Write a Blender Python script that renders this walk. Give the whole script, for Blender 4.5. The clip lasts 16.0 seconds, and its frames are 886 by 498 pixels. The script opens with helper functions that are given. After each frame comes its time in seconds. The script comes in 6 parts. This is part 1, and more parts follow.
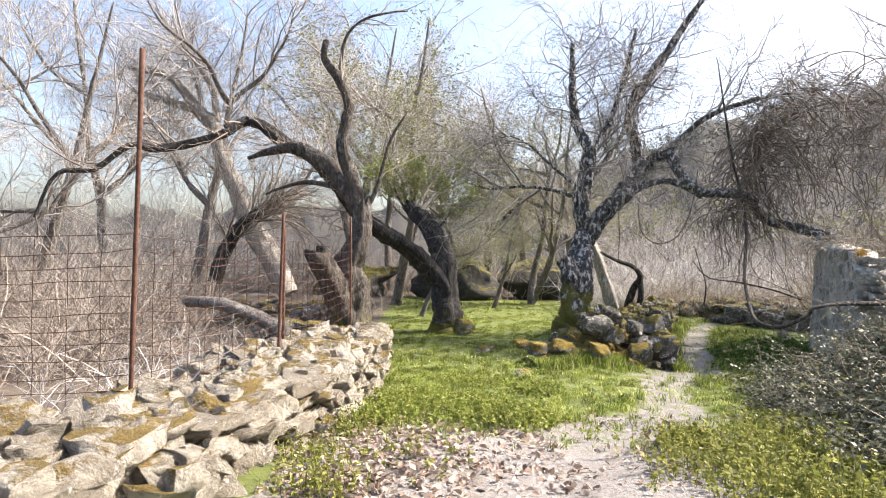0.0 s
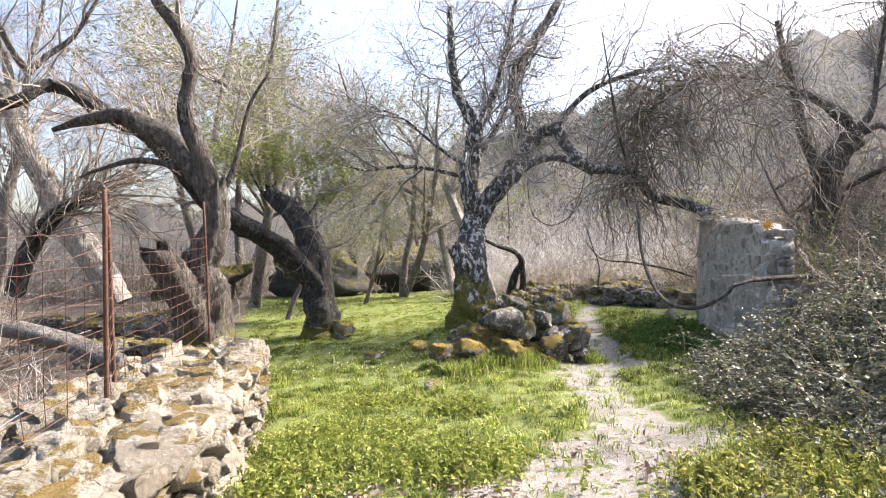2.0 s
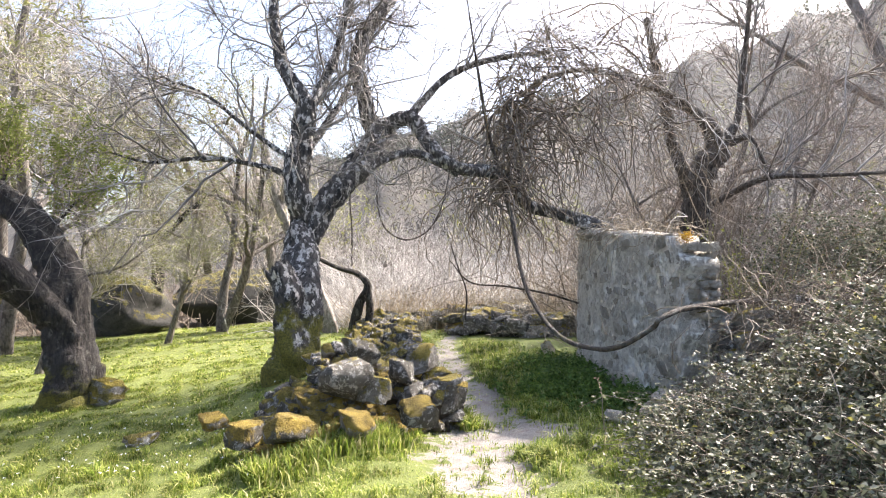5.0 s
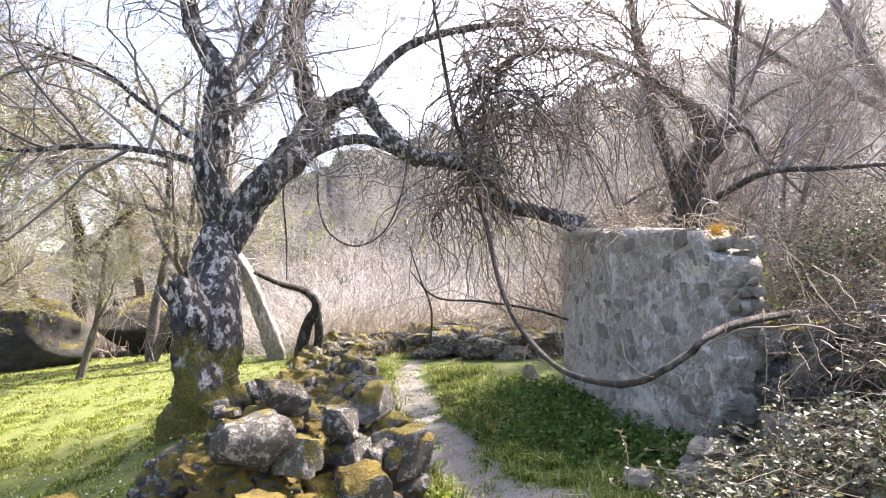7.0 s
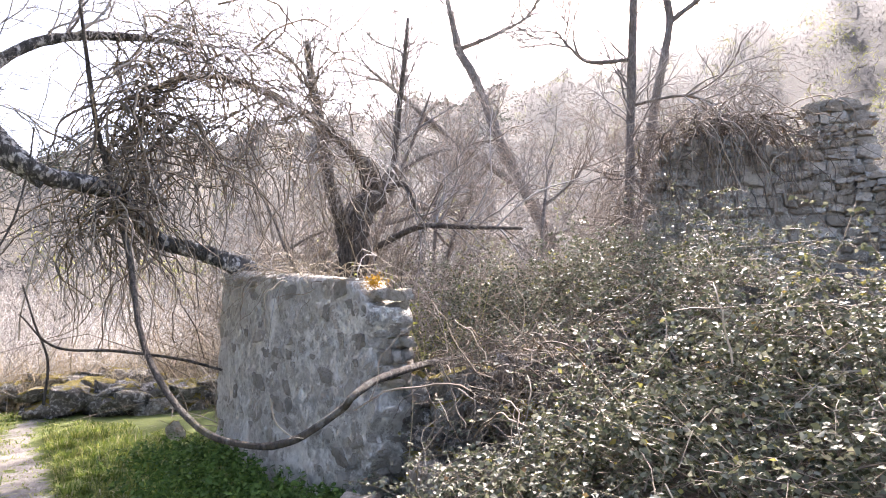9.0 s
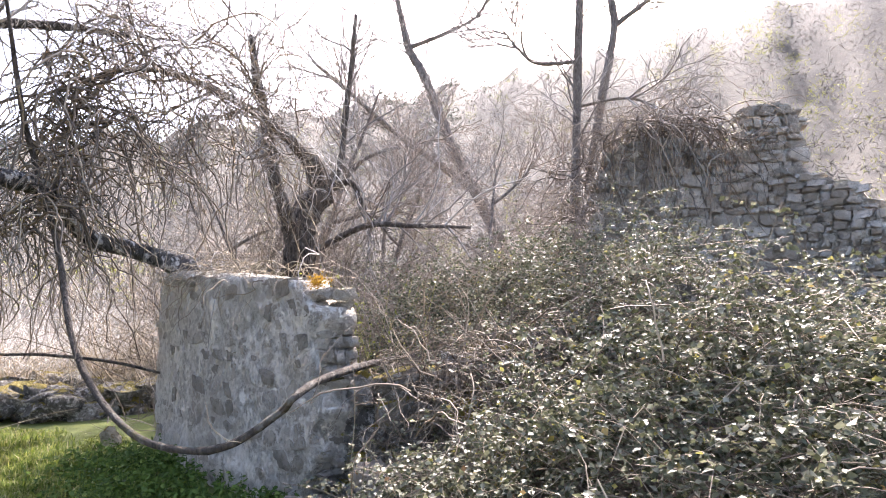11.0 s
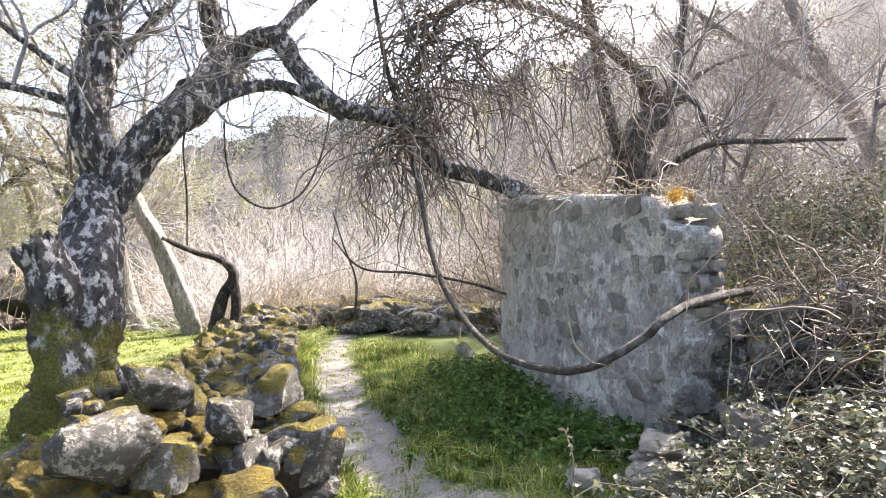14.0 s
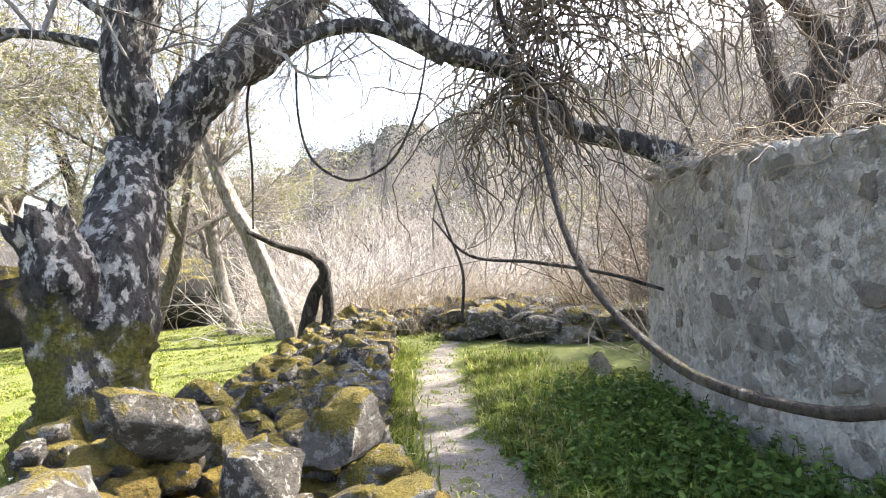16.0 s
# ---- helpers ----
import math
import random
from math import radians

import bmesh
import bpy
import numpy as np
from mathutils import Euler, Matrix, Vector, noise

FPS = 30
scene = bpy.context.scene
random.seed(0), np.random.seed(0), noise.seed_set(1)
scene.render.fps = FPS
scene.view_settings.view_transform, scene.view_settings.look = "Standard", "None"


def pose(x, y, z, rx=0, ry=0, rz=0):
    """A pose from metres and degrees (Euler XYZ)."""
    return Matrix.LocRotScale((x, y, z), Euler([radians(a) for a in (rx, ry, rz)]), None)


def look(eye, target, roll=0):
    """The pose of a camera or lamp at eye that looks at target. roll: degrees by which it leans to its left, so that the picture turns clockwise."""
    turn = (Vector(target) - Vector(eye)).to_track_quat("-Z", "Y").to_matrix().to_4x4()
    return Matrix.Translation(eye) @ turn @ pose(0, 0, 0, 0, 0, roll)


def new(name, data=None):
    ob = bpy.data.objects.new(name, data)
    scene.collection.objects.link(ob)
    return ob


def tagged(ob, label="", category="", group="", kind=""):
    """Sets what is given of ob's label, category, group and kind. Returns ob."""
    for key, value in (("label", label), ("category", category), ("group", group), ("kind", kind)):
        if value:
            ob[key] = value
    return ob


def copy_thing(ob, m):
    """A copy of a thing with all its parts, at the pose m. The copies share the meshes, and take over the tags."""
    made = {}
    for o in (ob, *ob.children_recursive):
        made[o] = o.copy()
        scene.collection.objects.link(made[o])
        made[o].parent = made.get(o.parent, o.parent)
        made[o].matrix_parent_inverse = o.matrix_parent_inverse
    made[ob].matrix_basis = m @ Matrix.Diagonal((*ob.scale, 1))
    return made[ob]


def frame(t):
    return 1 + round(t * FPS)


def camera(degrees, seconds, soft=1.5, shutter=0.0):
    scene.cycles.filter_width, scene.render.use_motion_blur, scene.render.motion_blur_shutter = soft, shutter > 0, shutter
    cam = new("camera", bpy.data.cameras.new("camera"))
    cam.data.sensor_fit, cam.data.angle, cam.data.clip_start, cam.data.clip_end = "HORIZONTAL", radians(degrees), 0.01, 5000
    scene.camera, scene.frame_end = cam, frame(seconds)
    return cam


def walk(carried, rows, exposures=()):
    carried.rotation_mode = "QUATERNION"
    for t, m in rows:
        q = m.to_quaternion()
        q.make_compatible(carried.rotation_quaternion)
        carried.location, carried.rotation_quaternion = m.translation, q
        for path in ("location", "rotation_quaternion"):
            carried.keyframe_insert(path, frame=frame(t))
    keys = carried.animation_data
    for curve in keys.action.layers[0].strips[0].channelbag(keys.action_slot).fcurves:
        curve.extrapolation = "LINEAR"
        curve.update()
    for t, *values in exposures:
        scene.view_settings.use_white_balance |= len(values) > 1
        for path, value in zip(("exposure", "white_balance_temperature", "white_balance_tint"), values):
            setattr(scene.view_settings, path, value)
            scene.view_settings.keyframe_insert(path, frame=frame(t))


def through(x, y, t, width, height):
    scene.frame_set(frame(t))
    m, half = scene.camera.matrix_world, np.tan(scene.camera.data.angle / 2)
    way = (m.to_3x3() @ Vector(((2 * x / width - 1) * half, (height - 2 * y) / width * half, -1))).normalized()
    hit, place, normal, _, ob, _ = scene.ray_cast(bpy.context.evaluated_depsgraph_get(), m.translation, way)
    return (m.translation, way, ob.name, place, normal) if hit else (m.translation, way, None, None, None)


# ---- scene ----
cam = camera(69.8, 16.0, soft=1.1)
METRES, EYE, TILT, LEAN, TURN = 10.4, 1.45, 0.0, -1.5, 0.0
ROWS = [
    (0.0, 0.0, 0.0, 0.0, -0.0, 0.0, -0.0),
    (0.5, -0.012, 0.0444, -0.0025, -3.59, -0.61, 1.18),
    (1.0, -0.0277, 0.0866, -0.0029, -6.21, -3.61, 2.03),
    (1.5, -0.0388, 0.1334, -0.0012, -7.57, -3.64, 3.04),
    (2.0, -0.0431, 0.1829, -0.0034, -13.44, -1.08, 2.39),
    (2.5, -0.0429, 0.2346, -0.0036, -18.08, -1.37, 2.99),
    (3.0, -0.0308, 0.2912, -0.0041, -19.12, -0.7, 2.57),
    (3.5, -0.0182, 0.3428, -0.0063, -25.16, 0.59, 2.33),
    (6.0, 0.1178, 0.5629, -0.0165, -29.76, 0.25, 2.9),
    (6.5, 0.1379, 0.6061, -0.0203, -33.78, 1.76, 4.2),
    (7.0, 0.16, 0.6461, -0.0232, -30.5, 1.67, 3.76),
    (7.5, 0.1756, 0.6648, -0.0177, -37.49, 2.91, 2.81),
    (8.0, 0.1827, 0.6705, -0.0153, -45.86, 3.44, 3.29),
    (8.5, 0.1881, 0.6676, -0.0155, -53.65, 3.44, 2.8),
    (9.0, 0.1917, 0.6629, -0.0153, -59.66, 3.63, 2.16),
    (9.5, 0.1945, 0.6586, -0.015, -64.74, 3.48, 2.2),
    (12.0, 0.1964, 0.6583, -0.0158, -61.6, 2.83, 3.28),
    (12.5, 0.1955, 0.6631, -0.0178, -54.32, 1.71, 3.37),
    (13.0, 0.1949, 0.6705, -0.02, -46.56, 0.36, 3.46),
    (13.5, 0.1999, 0.6857, -0.0247, -39.13, -2.03, 3.07),
    (14.0, 0.2169, 0.7113, -0.0292, -35.85, -1.14, 2.75),
    (14.5, 0.2375, 0.7416, -0.0378, -31.82, -1.67, 3.33),
    (15.0, 0.2552, 0.7794, -0.0402, -28.76, -3.28, 2.96),
    (15.5, 0.2716, 0.8217, -0.0445, -28.34, -3.29, 4.07),
    (16.0, 0.2975, 0.8656, -0.0532, -26.3, -0.06, 3.74),
]
EXPOSURES = [(0.0, 1.6, 6500, 14), (2.0, 1.78, 6500, 15), (3.5, 1.95, 6500, 15), (6.0, 2.2, 6500, 16), (8.0, 2.38, 6560, 22), (9.5, 2.42, 6480, 21), (12.5, 2.45, 6480, 21), (14.5, 2.45, 6600, 14), (16.0, 2.38, 6650, 13)]
walk(cam, [(t, pose(0, 0, EYE, TILT, LEAN, TURN) @ pose(METRES * x, METRES * y, METRES * z, 90 + pitch, roll, yaw)) for t, x, y, z, yaw, pitch, roll in ROWS], EXPOSURES)

# ---- sun, sky, exposure ----
SUN_AZ, SUN_EL = 78.0, 40.0          # degrees to the right of straight ahead, and above the horizon
world = bpy.data.worlds.new("sky")
scene.world = world
world.use_nodes = True
wn = world.node_tree
sky = wn.nodes.new("ShaderNodeTexSky")
sky.sky_type, sky.sun_disc = "NISHITA", False
sky.sun_elevation, sky.sun_rotation = radians(SUN_EL), radians(SUN_AZ)
sky.air_density, sky.dust_density, sky.ozone_density = 1.0, 4.0, 1.5
wn.nodes["Background"].inputs["Strength"].default_value = 0.14
wn.links.new(sky.outputs["Color"], wn.nodes["Background"].inputs["Color"])
sun_data = bpy.data.lights.new("sun", "SUN")
sun_data.energy, sun_data.angle, sun_data.color = 4.3, radians(0.6), (1.0, 0.95, 0.87)
sun = new("sun", sun_data)
sun_way = Vector((math.sin(radians(SUN_AZ)) * math.cos(radians(SUN_EL)), math.cos(radians(SUN_AZ)) * math.cos(radians(SUN_EL)), math.sin(radians(SUN_EL))))
sun.matrix_world = look(sun_way * 60, (0, 0, 0))

# ---- materials ----


def material(name):
    m = bpy.data.materials.new(name)
    m.use_nodes = True
    return m, m.node_tree.nodes, m.node_tree.links


def node(nodes, kind, **values):
    n = nodes.new(kind)
    for key, value in values.items():
        n.inputs[key].default_value = value
    return n


def ramp(nodes, links, source, stops):
    r = nodes.new("ShaderNodeValToRGB")
    el = r.color_ramp.elements
    el[0].position, el[0].color = stops[0][0], (*stops[0][1], 1)
    el[1].position, el[1].color = stops[-1][0], (*stops[-1][1], 1)
    for p, c in stops[1:-1]:
        el.new(p).color = (*c, 1)
    links.new(source, r.inputs["Fac"])
    return r.outputs["Color"]


def grey(a, b):
    return [(a, (0, 0, 0)), (b, (1, 1, 1))]


def mix(nodes, links, fac, a, b):
    m = nodes.new("ShaderNodeMix")
    m.data_type = "RGBA"
    for value, slot in ((fac, 0), (a, 6), (b, 7)):
        if isinstance(value, (int, float)):
            m.inputs[slot].default_value = value
        elif isinstance(value, tuple):
            m.inputs[slot].default_value = (*value, 1)
        else:
            links.new(value, m.inputs[slot])
    return m.outputs[2]


def maths(nodes, links, op, a, b):
    m = nodes.new("ShaderNodeMath")
    m.operation = op
    for i, value in enumerate((a, b)):
        if isinstance(value, (int, float)):
            m.inputs[i].default_value = value
        else:
            links.new(value, m.inputs[i])
    return m.outputs[0]


def noise_tex(nodes, links, scale, detail=6.0, rough=0.6, vector=None):
    n = node(nodes, "ShaderNodeTexNoise", Scale=scale, Detail=detail, Roughness=rough)
    if vector:
        links.new(vector, n.inputs["Vector"])
    return n.outputs["Fac"]


def place(nodes):
    return nodes.new("ShaderNodeNewGeometry").outputs["Position"]


def bump(nodes, links, height, strength, distance):
    b = node(nodes, "ShaderNodeBump", Strength=strength, Distance=distance)
    links.new(height, b.inputs["Height"])
    return b.outputs["Normal"]


def bark_material(name, dark, pale, patch, moss=0.0, patch_scale=7.0, edge=0.55):
    """Furrowed bark with pale lichen patches, and moss that thins out with height."""
    m, n, l = material(name)
    p = n["Principled BSDF"]
    p.inputs["Roughness"].default_value = 0.9
    at = place(n)
    stretch = node(n, "ShaderNodeMapping", Scale=(1, 1, 0.35))
    l.new(at, stretch.inputs["Vector"])
    furrow = noise_tex(n, l, 22, 8, 0.7, stretch.outputs["Vector"])
    loose = node(n, "ShaderNodeMapping", Scale=(1, 1, 0.62))
    l.new(at, loose.inputs["Vector"])
    broad = noise_tex(n, l, patch_scale, 4, 0.6, loose.outputs["Vector"])
    fine = noise_tex(n, l, 60, 4, 0.6, at)
    col = mix(n, l, ramp(n, l, furrow, grey(0.35, 0.65)), dark, pale)
    flake = maths(n, l, "ADD", maths(n, l, "MULTIPLY", broad, 0.78), maths(n, l, "ADD", maths(n, l, "MULTIPLY", fine, 0.12), maths(n, l, "MULTIPLY", furrow, 0.1)))
    tint = mix(n, l, ramp(n, l, noise_tex(n, l, 31, 5, 0.7, at), grey(0.4, 0.65)), patch, (patch[0] * 0.5, patch[1] * 0.5, patch[2] * 0.47))
    col = mix(n, l, ramp(n, l, flake, grey(edge, edge + 0.06)), col, tint)
    crack = noise_tex(n, l, 5.5, 5, 0.65, stretch.outputs["Vector"])
    col = mix(n, l, ramp(n, l, crack, [(0.36, (1, 1, 1)), (0.41, (0, 0, 0))]), col, dark)
    if moss:
        split = n.new("ShaderNodeSeparateXYZ")
        l.new(at, split.inputs["Vector"])
        low = maths(n, l, "SUBTRACT", moss, split.outputs["Z"])
        amount = maths(n, l, "ADD", low, maths(n, l, "MULTIPLY", maths(n, l, "SUBTRACT", noise_tex(n, l, 3.1, 6, 0.7, at), 0.5), 2.6))
        green = ramp(n, l, noise_tex(n, l, 40, 4, 0.6, at), [(0.3, (0.05, 0.05, 0.008)), (0.7, (0.23, 0.2, 0.03))])
        col = mix(n, l, ramp(n, l, amount, grey(0.0, 0.35)), col, green)
    l.new(col, p.inputs["Base Color"])
    l.new(bump(n, l, maths(n, l, "ADD", furrow, maths(n, l, "MULTIPLY", fine, 0.3)), 1.0, 0.07), p.inputs["Normal"])
    return m


def leaf_material(name, colours, shine=0.45, through=0.35, rough=0.45, vary=0.9):
    """Leaves that let part of the light through; each island has a hue of its own."""
    m, n, l = material(name)
    p = n["Principled BSDF"]
    geo = n.new("ShaderNodeNewGeometry")
    col = ramp(n, l, geo.outputs["Random Per Island"], colours)
    patch = noise_tex(n, l, 2.5, 3, 0.5, geo.outputs["Position"])
    hsv = n.new("ShaderNodeHueSaturation")
    l.new(col, hsv.inputs["Color"])
    l.new(maths(n, l, "ADD", 1.0 - vary / 2, maths(n, l, "MULTIPLY", patch, vary)), hsv.inputs["Value"])
    col = hsv.outputs["Color"]
    l.new(col, p.inputs["Base Color"])
    p.inputs["Roughness"].default_value = rough
    p.inputs["Specular IOR Level"].default_value = shine
    t = n.new("ShaderNodeBsdfTranslucent")
    l.new(col, t.inputs["Color"])
    s = node(n, "ShaderNodeMixShader", Fac=through)
    l.new(p.outputs[0], s.inputs[1])
    l.new(t.outputs[0], s.inputs[2])
    l.new(s.outputs[0], n["Material Output"].inputs["Surface"])
    return m


def twig_material(name, colours):
    m, n, l = material(name)
    p = n["Principled BSDF"]
    p.inputs["Roughness"].default_value = 0.75
    geo = n.new("ShaderNodeNewGeometry")
    col = ramp(n, l, geo.outputs["Random Per Island"], colours)
    col = mix(n, l, maths(n, l, "MULTIPLY", ramp(n, l, noise_tex(n, l, 9, 5, 0.6, geo.outputs["Position"]), grey(0.4, 0.7)), 0.5), col, (0.12, 0.105, 0.09))
    l.new(col, p.inputs["Base Color"])
    return m


def stone_material(name, low, high, lichen, moss_colours, moss, lichen_edge=0.58):
    """Rough field stone with pale lichen spots, and moss on the faces that look up."""
    m, n, l = material(name)
    p = n["Principled BSDF"]
    p.inputs["Roughness"].default_value = 0.92
    geo, info = n.new("ShaderNodeNewGeometry"), n.new("ShaderNodeObjectInfo")
    at = geo.outputs["Position"]
    tone = maths(n, l, "ADD", maths(n, l, "MULTIPLY", noise_tex(n, l, 5, 8, 0.7, at), 0.8), maths(n, l, "MULTIPLY", maths(n, l, "SUBTRACT", info.outputs["Random"], 0.3), 0.35))
    col = ramp(n, l, tone, [(0.32, low), (0.68, high)])
    col = mix(n, l, ramp(n, l, noise_tex(n, l, 13, 7, 0.75, at), grey(lichen_edge, lichen_edge + 0.05)), col, lichen)
    col = mix(n, l, maths(n, l, "MULTIPLY", ramp(n, l, noise_tex(n, l, 9, 8, 0.8, at), grey(0.52, 0.62)), 0.6), col, (low[0] * 0.45, low[1] * 0.45, low[2] * 0.43))
    split = n.new("ShaderNodeSeparateXYZ")
    l.new(geo.outputs["Normal"], split.inputs["Vector"])
    amount = maths(n, l, "ADD", maths(n, l, "MULTIPLY", split.outputs["Z"], 0.45), maths(n, l, "MULTIPLY", noise_tex(n, l, 4.0, 6, 0.7, at), 1.5))
    amount = maths(n, l, "ADD", amount, maths(n, l, "MULTIPLY", info.outputs["Random"], 0.35))
    fuzz = noise_tex(n, l, 70, 4, 0.7, at)
    green = ramp(n, l, maths(n, l, "ADD", maths(n, l, "MULTIPLY", fuzz, 0.6), maths(n, l, "MULTIPLY", noise_tex(n, l, 6, 3, 0.5, at), 0.5)), moss_colours)
    cover = ramp(n, l, maths(n, l, "MULTIPLY", amount, 0.5), grey(moss / 2, moss / 2 + 0.07))
    l.new(mix(n, l, cover, col, green), p.inputs["Base Color"])
    rough = maths(n, l, "ADD", noise_tex(n, l, 24, 8, 0.75, at), maths(n, l, "MULTIPLY", maths(n, l, "MULTIPLY", fuzz, cover), 0.8))
    l.new(bump(n, l, rough, 1.0, 0.11), p.inputs["Normal"])
    return m


BARK_LICHEN = bark_material("lichen_bark", (0.012, 0.011, 0.01), (0.12, 0.108, 0.095), (0.68, 0.645, 0.59), 0.68, 12.0, 0.512)
BARK_DARK = bark_material("dark_bark", (0.008, 0.007, 0.006), (0.06, 0.05, 0.04), (0.14, 0.13, 0.11), -0.2, 9.0, 0.56)
BARK_BROWN = bark_material("brown_bark", (0.022, 0.017, 0.013), (0.13, 0.105, 0.08), (0.22, 0.2, 0.17), 0.2, 8.0, 0.55)
BARK_GREY = bark_material("grey_bark", (0.07, 0.06, 0.05), (0.24, 0.21, 0.18), (0.34, 0.32, 0.29), 0.0, 5.0, 0.56)
BARK_PALE = bark_material("pale_bark", (0.16, 0.14, 0.11), (0.42, 0.38, 0.33), (0.55, 0.52, 0.48), 0.0, 4.0, 0.56)
TWIG_GREY = twig_material("grey_twigs", [(0.0, (0.2, 0.175, 0.15)), (0.6, (0.42, 0.385, 0.34)), (1.0, (0.6, 0.57, 0.52))])
TWIG_BROWN = twig_material("brown_twigs", [(0.0, (0.17, 0.125, 0.09)), (0.6, (0.34, 0.275, 0.21)), (1.0, (0.52, 0.45, 0.37))])
TWIG_STRAW = twig_material("straw_stems", [(0.0, (0.2, 0.15, 0.09)), (0.6, (0.38, 0.3, 0.19)), (1.0, (0.52, 0.44, 0.3))])
VINE = twig_material("vine_stems", [(0.0, (0.07, 0.05, 0.032)), (0.6, (0.215, 0.16, 0.105)), (1.0, (0.42, 0.345, 0.245))])
SCRUB = twig_material("hill_twigs", [(0.0, (0.05, 0.042, 0.034)), (0.6, (0.13, 0.11, 0.09)), (1.0, (0.24, 0.21, 0.175))])
TWIG_SILVER = twig_material("silver_twigs", [(0.0, (0.3, 0.27, 0.24)), (0.5, (0.52, 0.49, 0.45)), (1.0, (0.72, 0.69, 0.65))])
TWIG_DARK = twig_material("dark_twigs", [(0.0, (0.1, 0.09, 0.078)), (0.6, (0.27, 0.245, 0.215)), (1.0, (0.5, 0.47, 0.43))])
LEAF_OLIVE = leaf_material("willow_leaves", [(0.0, (0.15, 0.16, 0.06)), (0.6, (0.25, 0.255, 0.11)), (1.0, (0.36, 0.35, 0.19))], 0.3, 0.45, 0.6)
LEAF_SHOOT = leaf_material("shoot_leaves", [(0.0, (0.13, 0.16, 0.035)), (0.6, (0.22, 0.26, 0.065)), (1.0, (0.33, 0.35, 0.12))], 0.25, 0.45, 0.6)
LEAF_FRESH = leaf_material("fresh_leaves", [(0.0, (0.13, 0.165, 0.026)), (0.6, (0.25, 0.28, 0.055)), (1.0, (0.4, 0.4, 0.12))], 0.2, 0.4, 0.6)
# the pale stops put sun glint, besides dust, into the leaf colour
LEAF_BRAMBLE = leaf_material("bramble_leaves", [(0.0, (0.04, 0.045, 0.022)), (0.35, (0.095, 0.103, 0.055)), (0.68, (0.165, 0.168, 0.105)), (0.93, (0.27, 0.265, 0.195)), (0.985, (0.34, 0.31, 0.08)), (1.0, (0.24, 0.13, 0.06))], 0.35, 0.3, 0.5)
LEAF_NETTLE = leaf_material("nettle_leaves", [(0.0, (0.05, 0.09, 0.017)), (0.6, (0.11, 0.18, 0.036)), (1.0, (0.2, 0.28, 0.06))], 0.25, 0.35, 0.6)
LEAF_WEED = leaf_material("weed_leaves", [(0.0, (0.13, 0.15, 0.03)), (0.6, (0.26, 0.265, 0.06)), (1.0, (0.42, 0.39, 0.13))], 0.2, 0.4, 0.6)
LEAF_DRY = leaf_material("dry_leaves", [(0.0, (0.16, 0.1, 0.07)), (0.5, (0.31, 0.23, 0.17)), (1.0, (0.5, 0.42, 0.34))], 0.3, 0.15, 0.7)
# high vary: patches of tree shade are put into the grass colour
GRASS = leaf_material("grass_blades", [(0.0, (0.07, 0.11, 0.014)), (0.5, (0.2, 0.255, 0.04)), (0.85, (0.37, 0.385, 0.09)), (1.0, (0.58, 0.52, 0.28))], 0.2, 0.45, 0.6, 2.2)
PETAL = leaf_material("white_petals", [(0.0, (0.75, 0.75, 0.72)), (1.0, (0.82, 0.82, 0.8))], 0.3, 0.2, 0.6)
PINE = leaf_material("pine_green", [(0.0, (0.07, 0.08, 0.055)), (0.6, (0.11, 0.12, 0.085)), (1.0, (0.16, 0.16, 0.12))], 0.2, 0.1, 0.7)
YELLOW_GREEN = leaf_material("spring_leaves", [(0.0, (0.2, 0.22, 0.04)), (1.0, (0.38, 0.37, 0.1))], 0.3, 0.35, 0.6)
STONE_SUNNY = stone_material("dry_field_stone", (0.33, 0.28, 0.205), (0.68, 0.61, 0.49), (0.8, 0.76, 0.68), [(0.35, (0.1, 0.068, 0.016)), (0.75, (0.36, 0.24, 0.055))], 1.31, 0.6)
STONE_MOSSY = stone_material("mossy_field_stone", (0.13, 0.115, 0.09), (0.4, 0.36, 0.3), (0.58, 0.55, 0.48), [(0.32, (0.04, 0.036, 0.006)), (0.52, (0.2, 0.16, 0.023)), (0.72, (0.48, 0.37, 0.06))], 0.97, 0.52)
STONE_GOLDEN = stone_material("gold_mossed_stone", (0.11, 0.095, 0.07), (0.34, 0.3, 0.24), (0.52, 0.49, 0.42), [(0.32, (0.05, 0.04, 0.006)), (0.52, (0.25, 0.17, 0.022)), (0.72, (0.5, 0.36, 0.055))], 0.86, 0.54)
STONE_BARE = stone_material("lichened_field_stone", (0.09, 0.08, 0.064), (0.3, 0.27, 0.225), (0.55, 0.52, 0.46), [(0.32, (0.05, 0.045, 0.006)), (0.72, (0.42, 0.32, 0.05))], 1.27, 0.52)
STONE_DARK = stone_material("dark_rock", (0.03, 0.03, 0.025), (0.12, 0.112, 0.098), (0.3, 0.3, 0.27), [(0.3, (0.03, 0.03, 0.005)), (0.7, (0.26, 0.22, 0.035))], 1.12, 0.66)
STONE_WARM = stone_material("warm_rubble_stone", (0.4, 0.34, 0.26), (0.78, 0.7, 0.58), (0.82, 0.77, 0.68), [(0.3, (0.1, 0.085, 0.02)), (0.75, (0.34, 0.28, 0.07))], 1.42, 0.62)
STONE_TAN = stone_material("tan_rubble_stone", (0.34, 0.295, 0.23), (0.6, 0.535, 0.435), (0.72, 0.67, 0.58), [(0.3, (0.08, 0.07, 0.015)), (0.75, (0.26, 0.22, 0.06))], 1.45, 0.6)


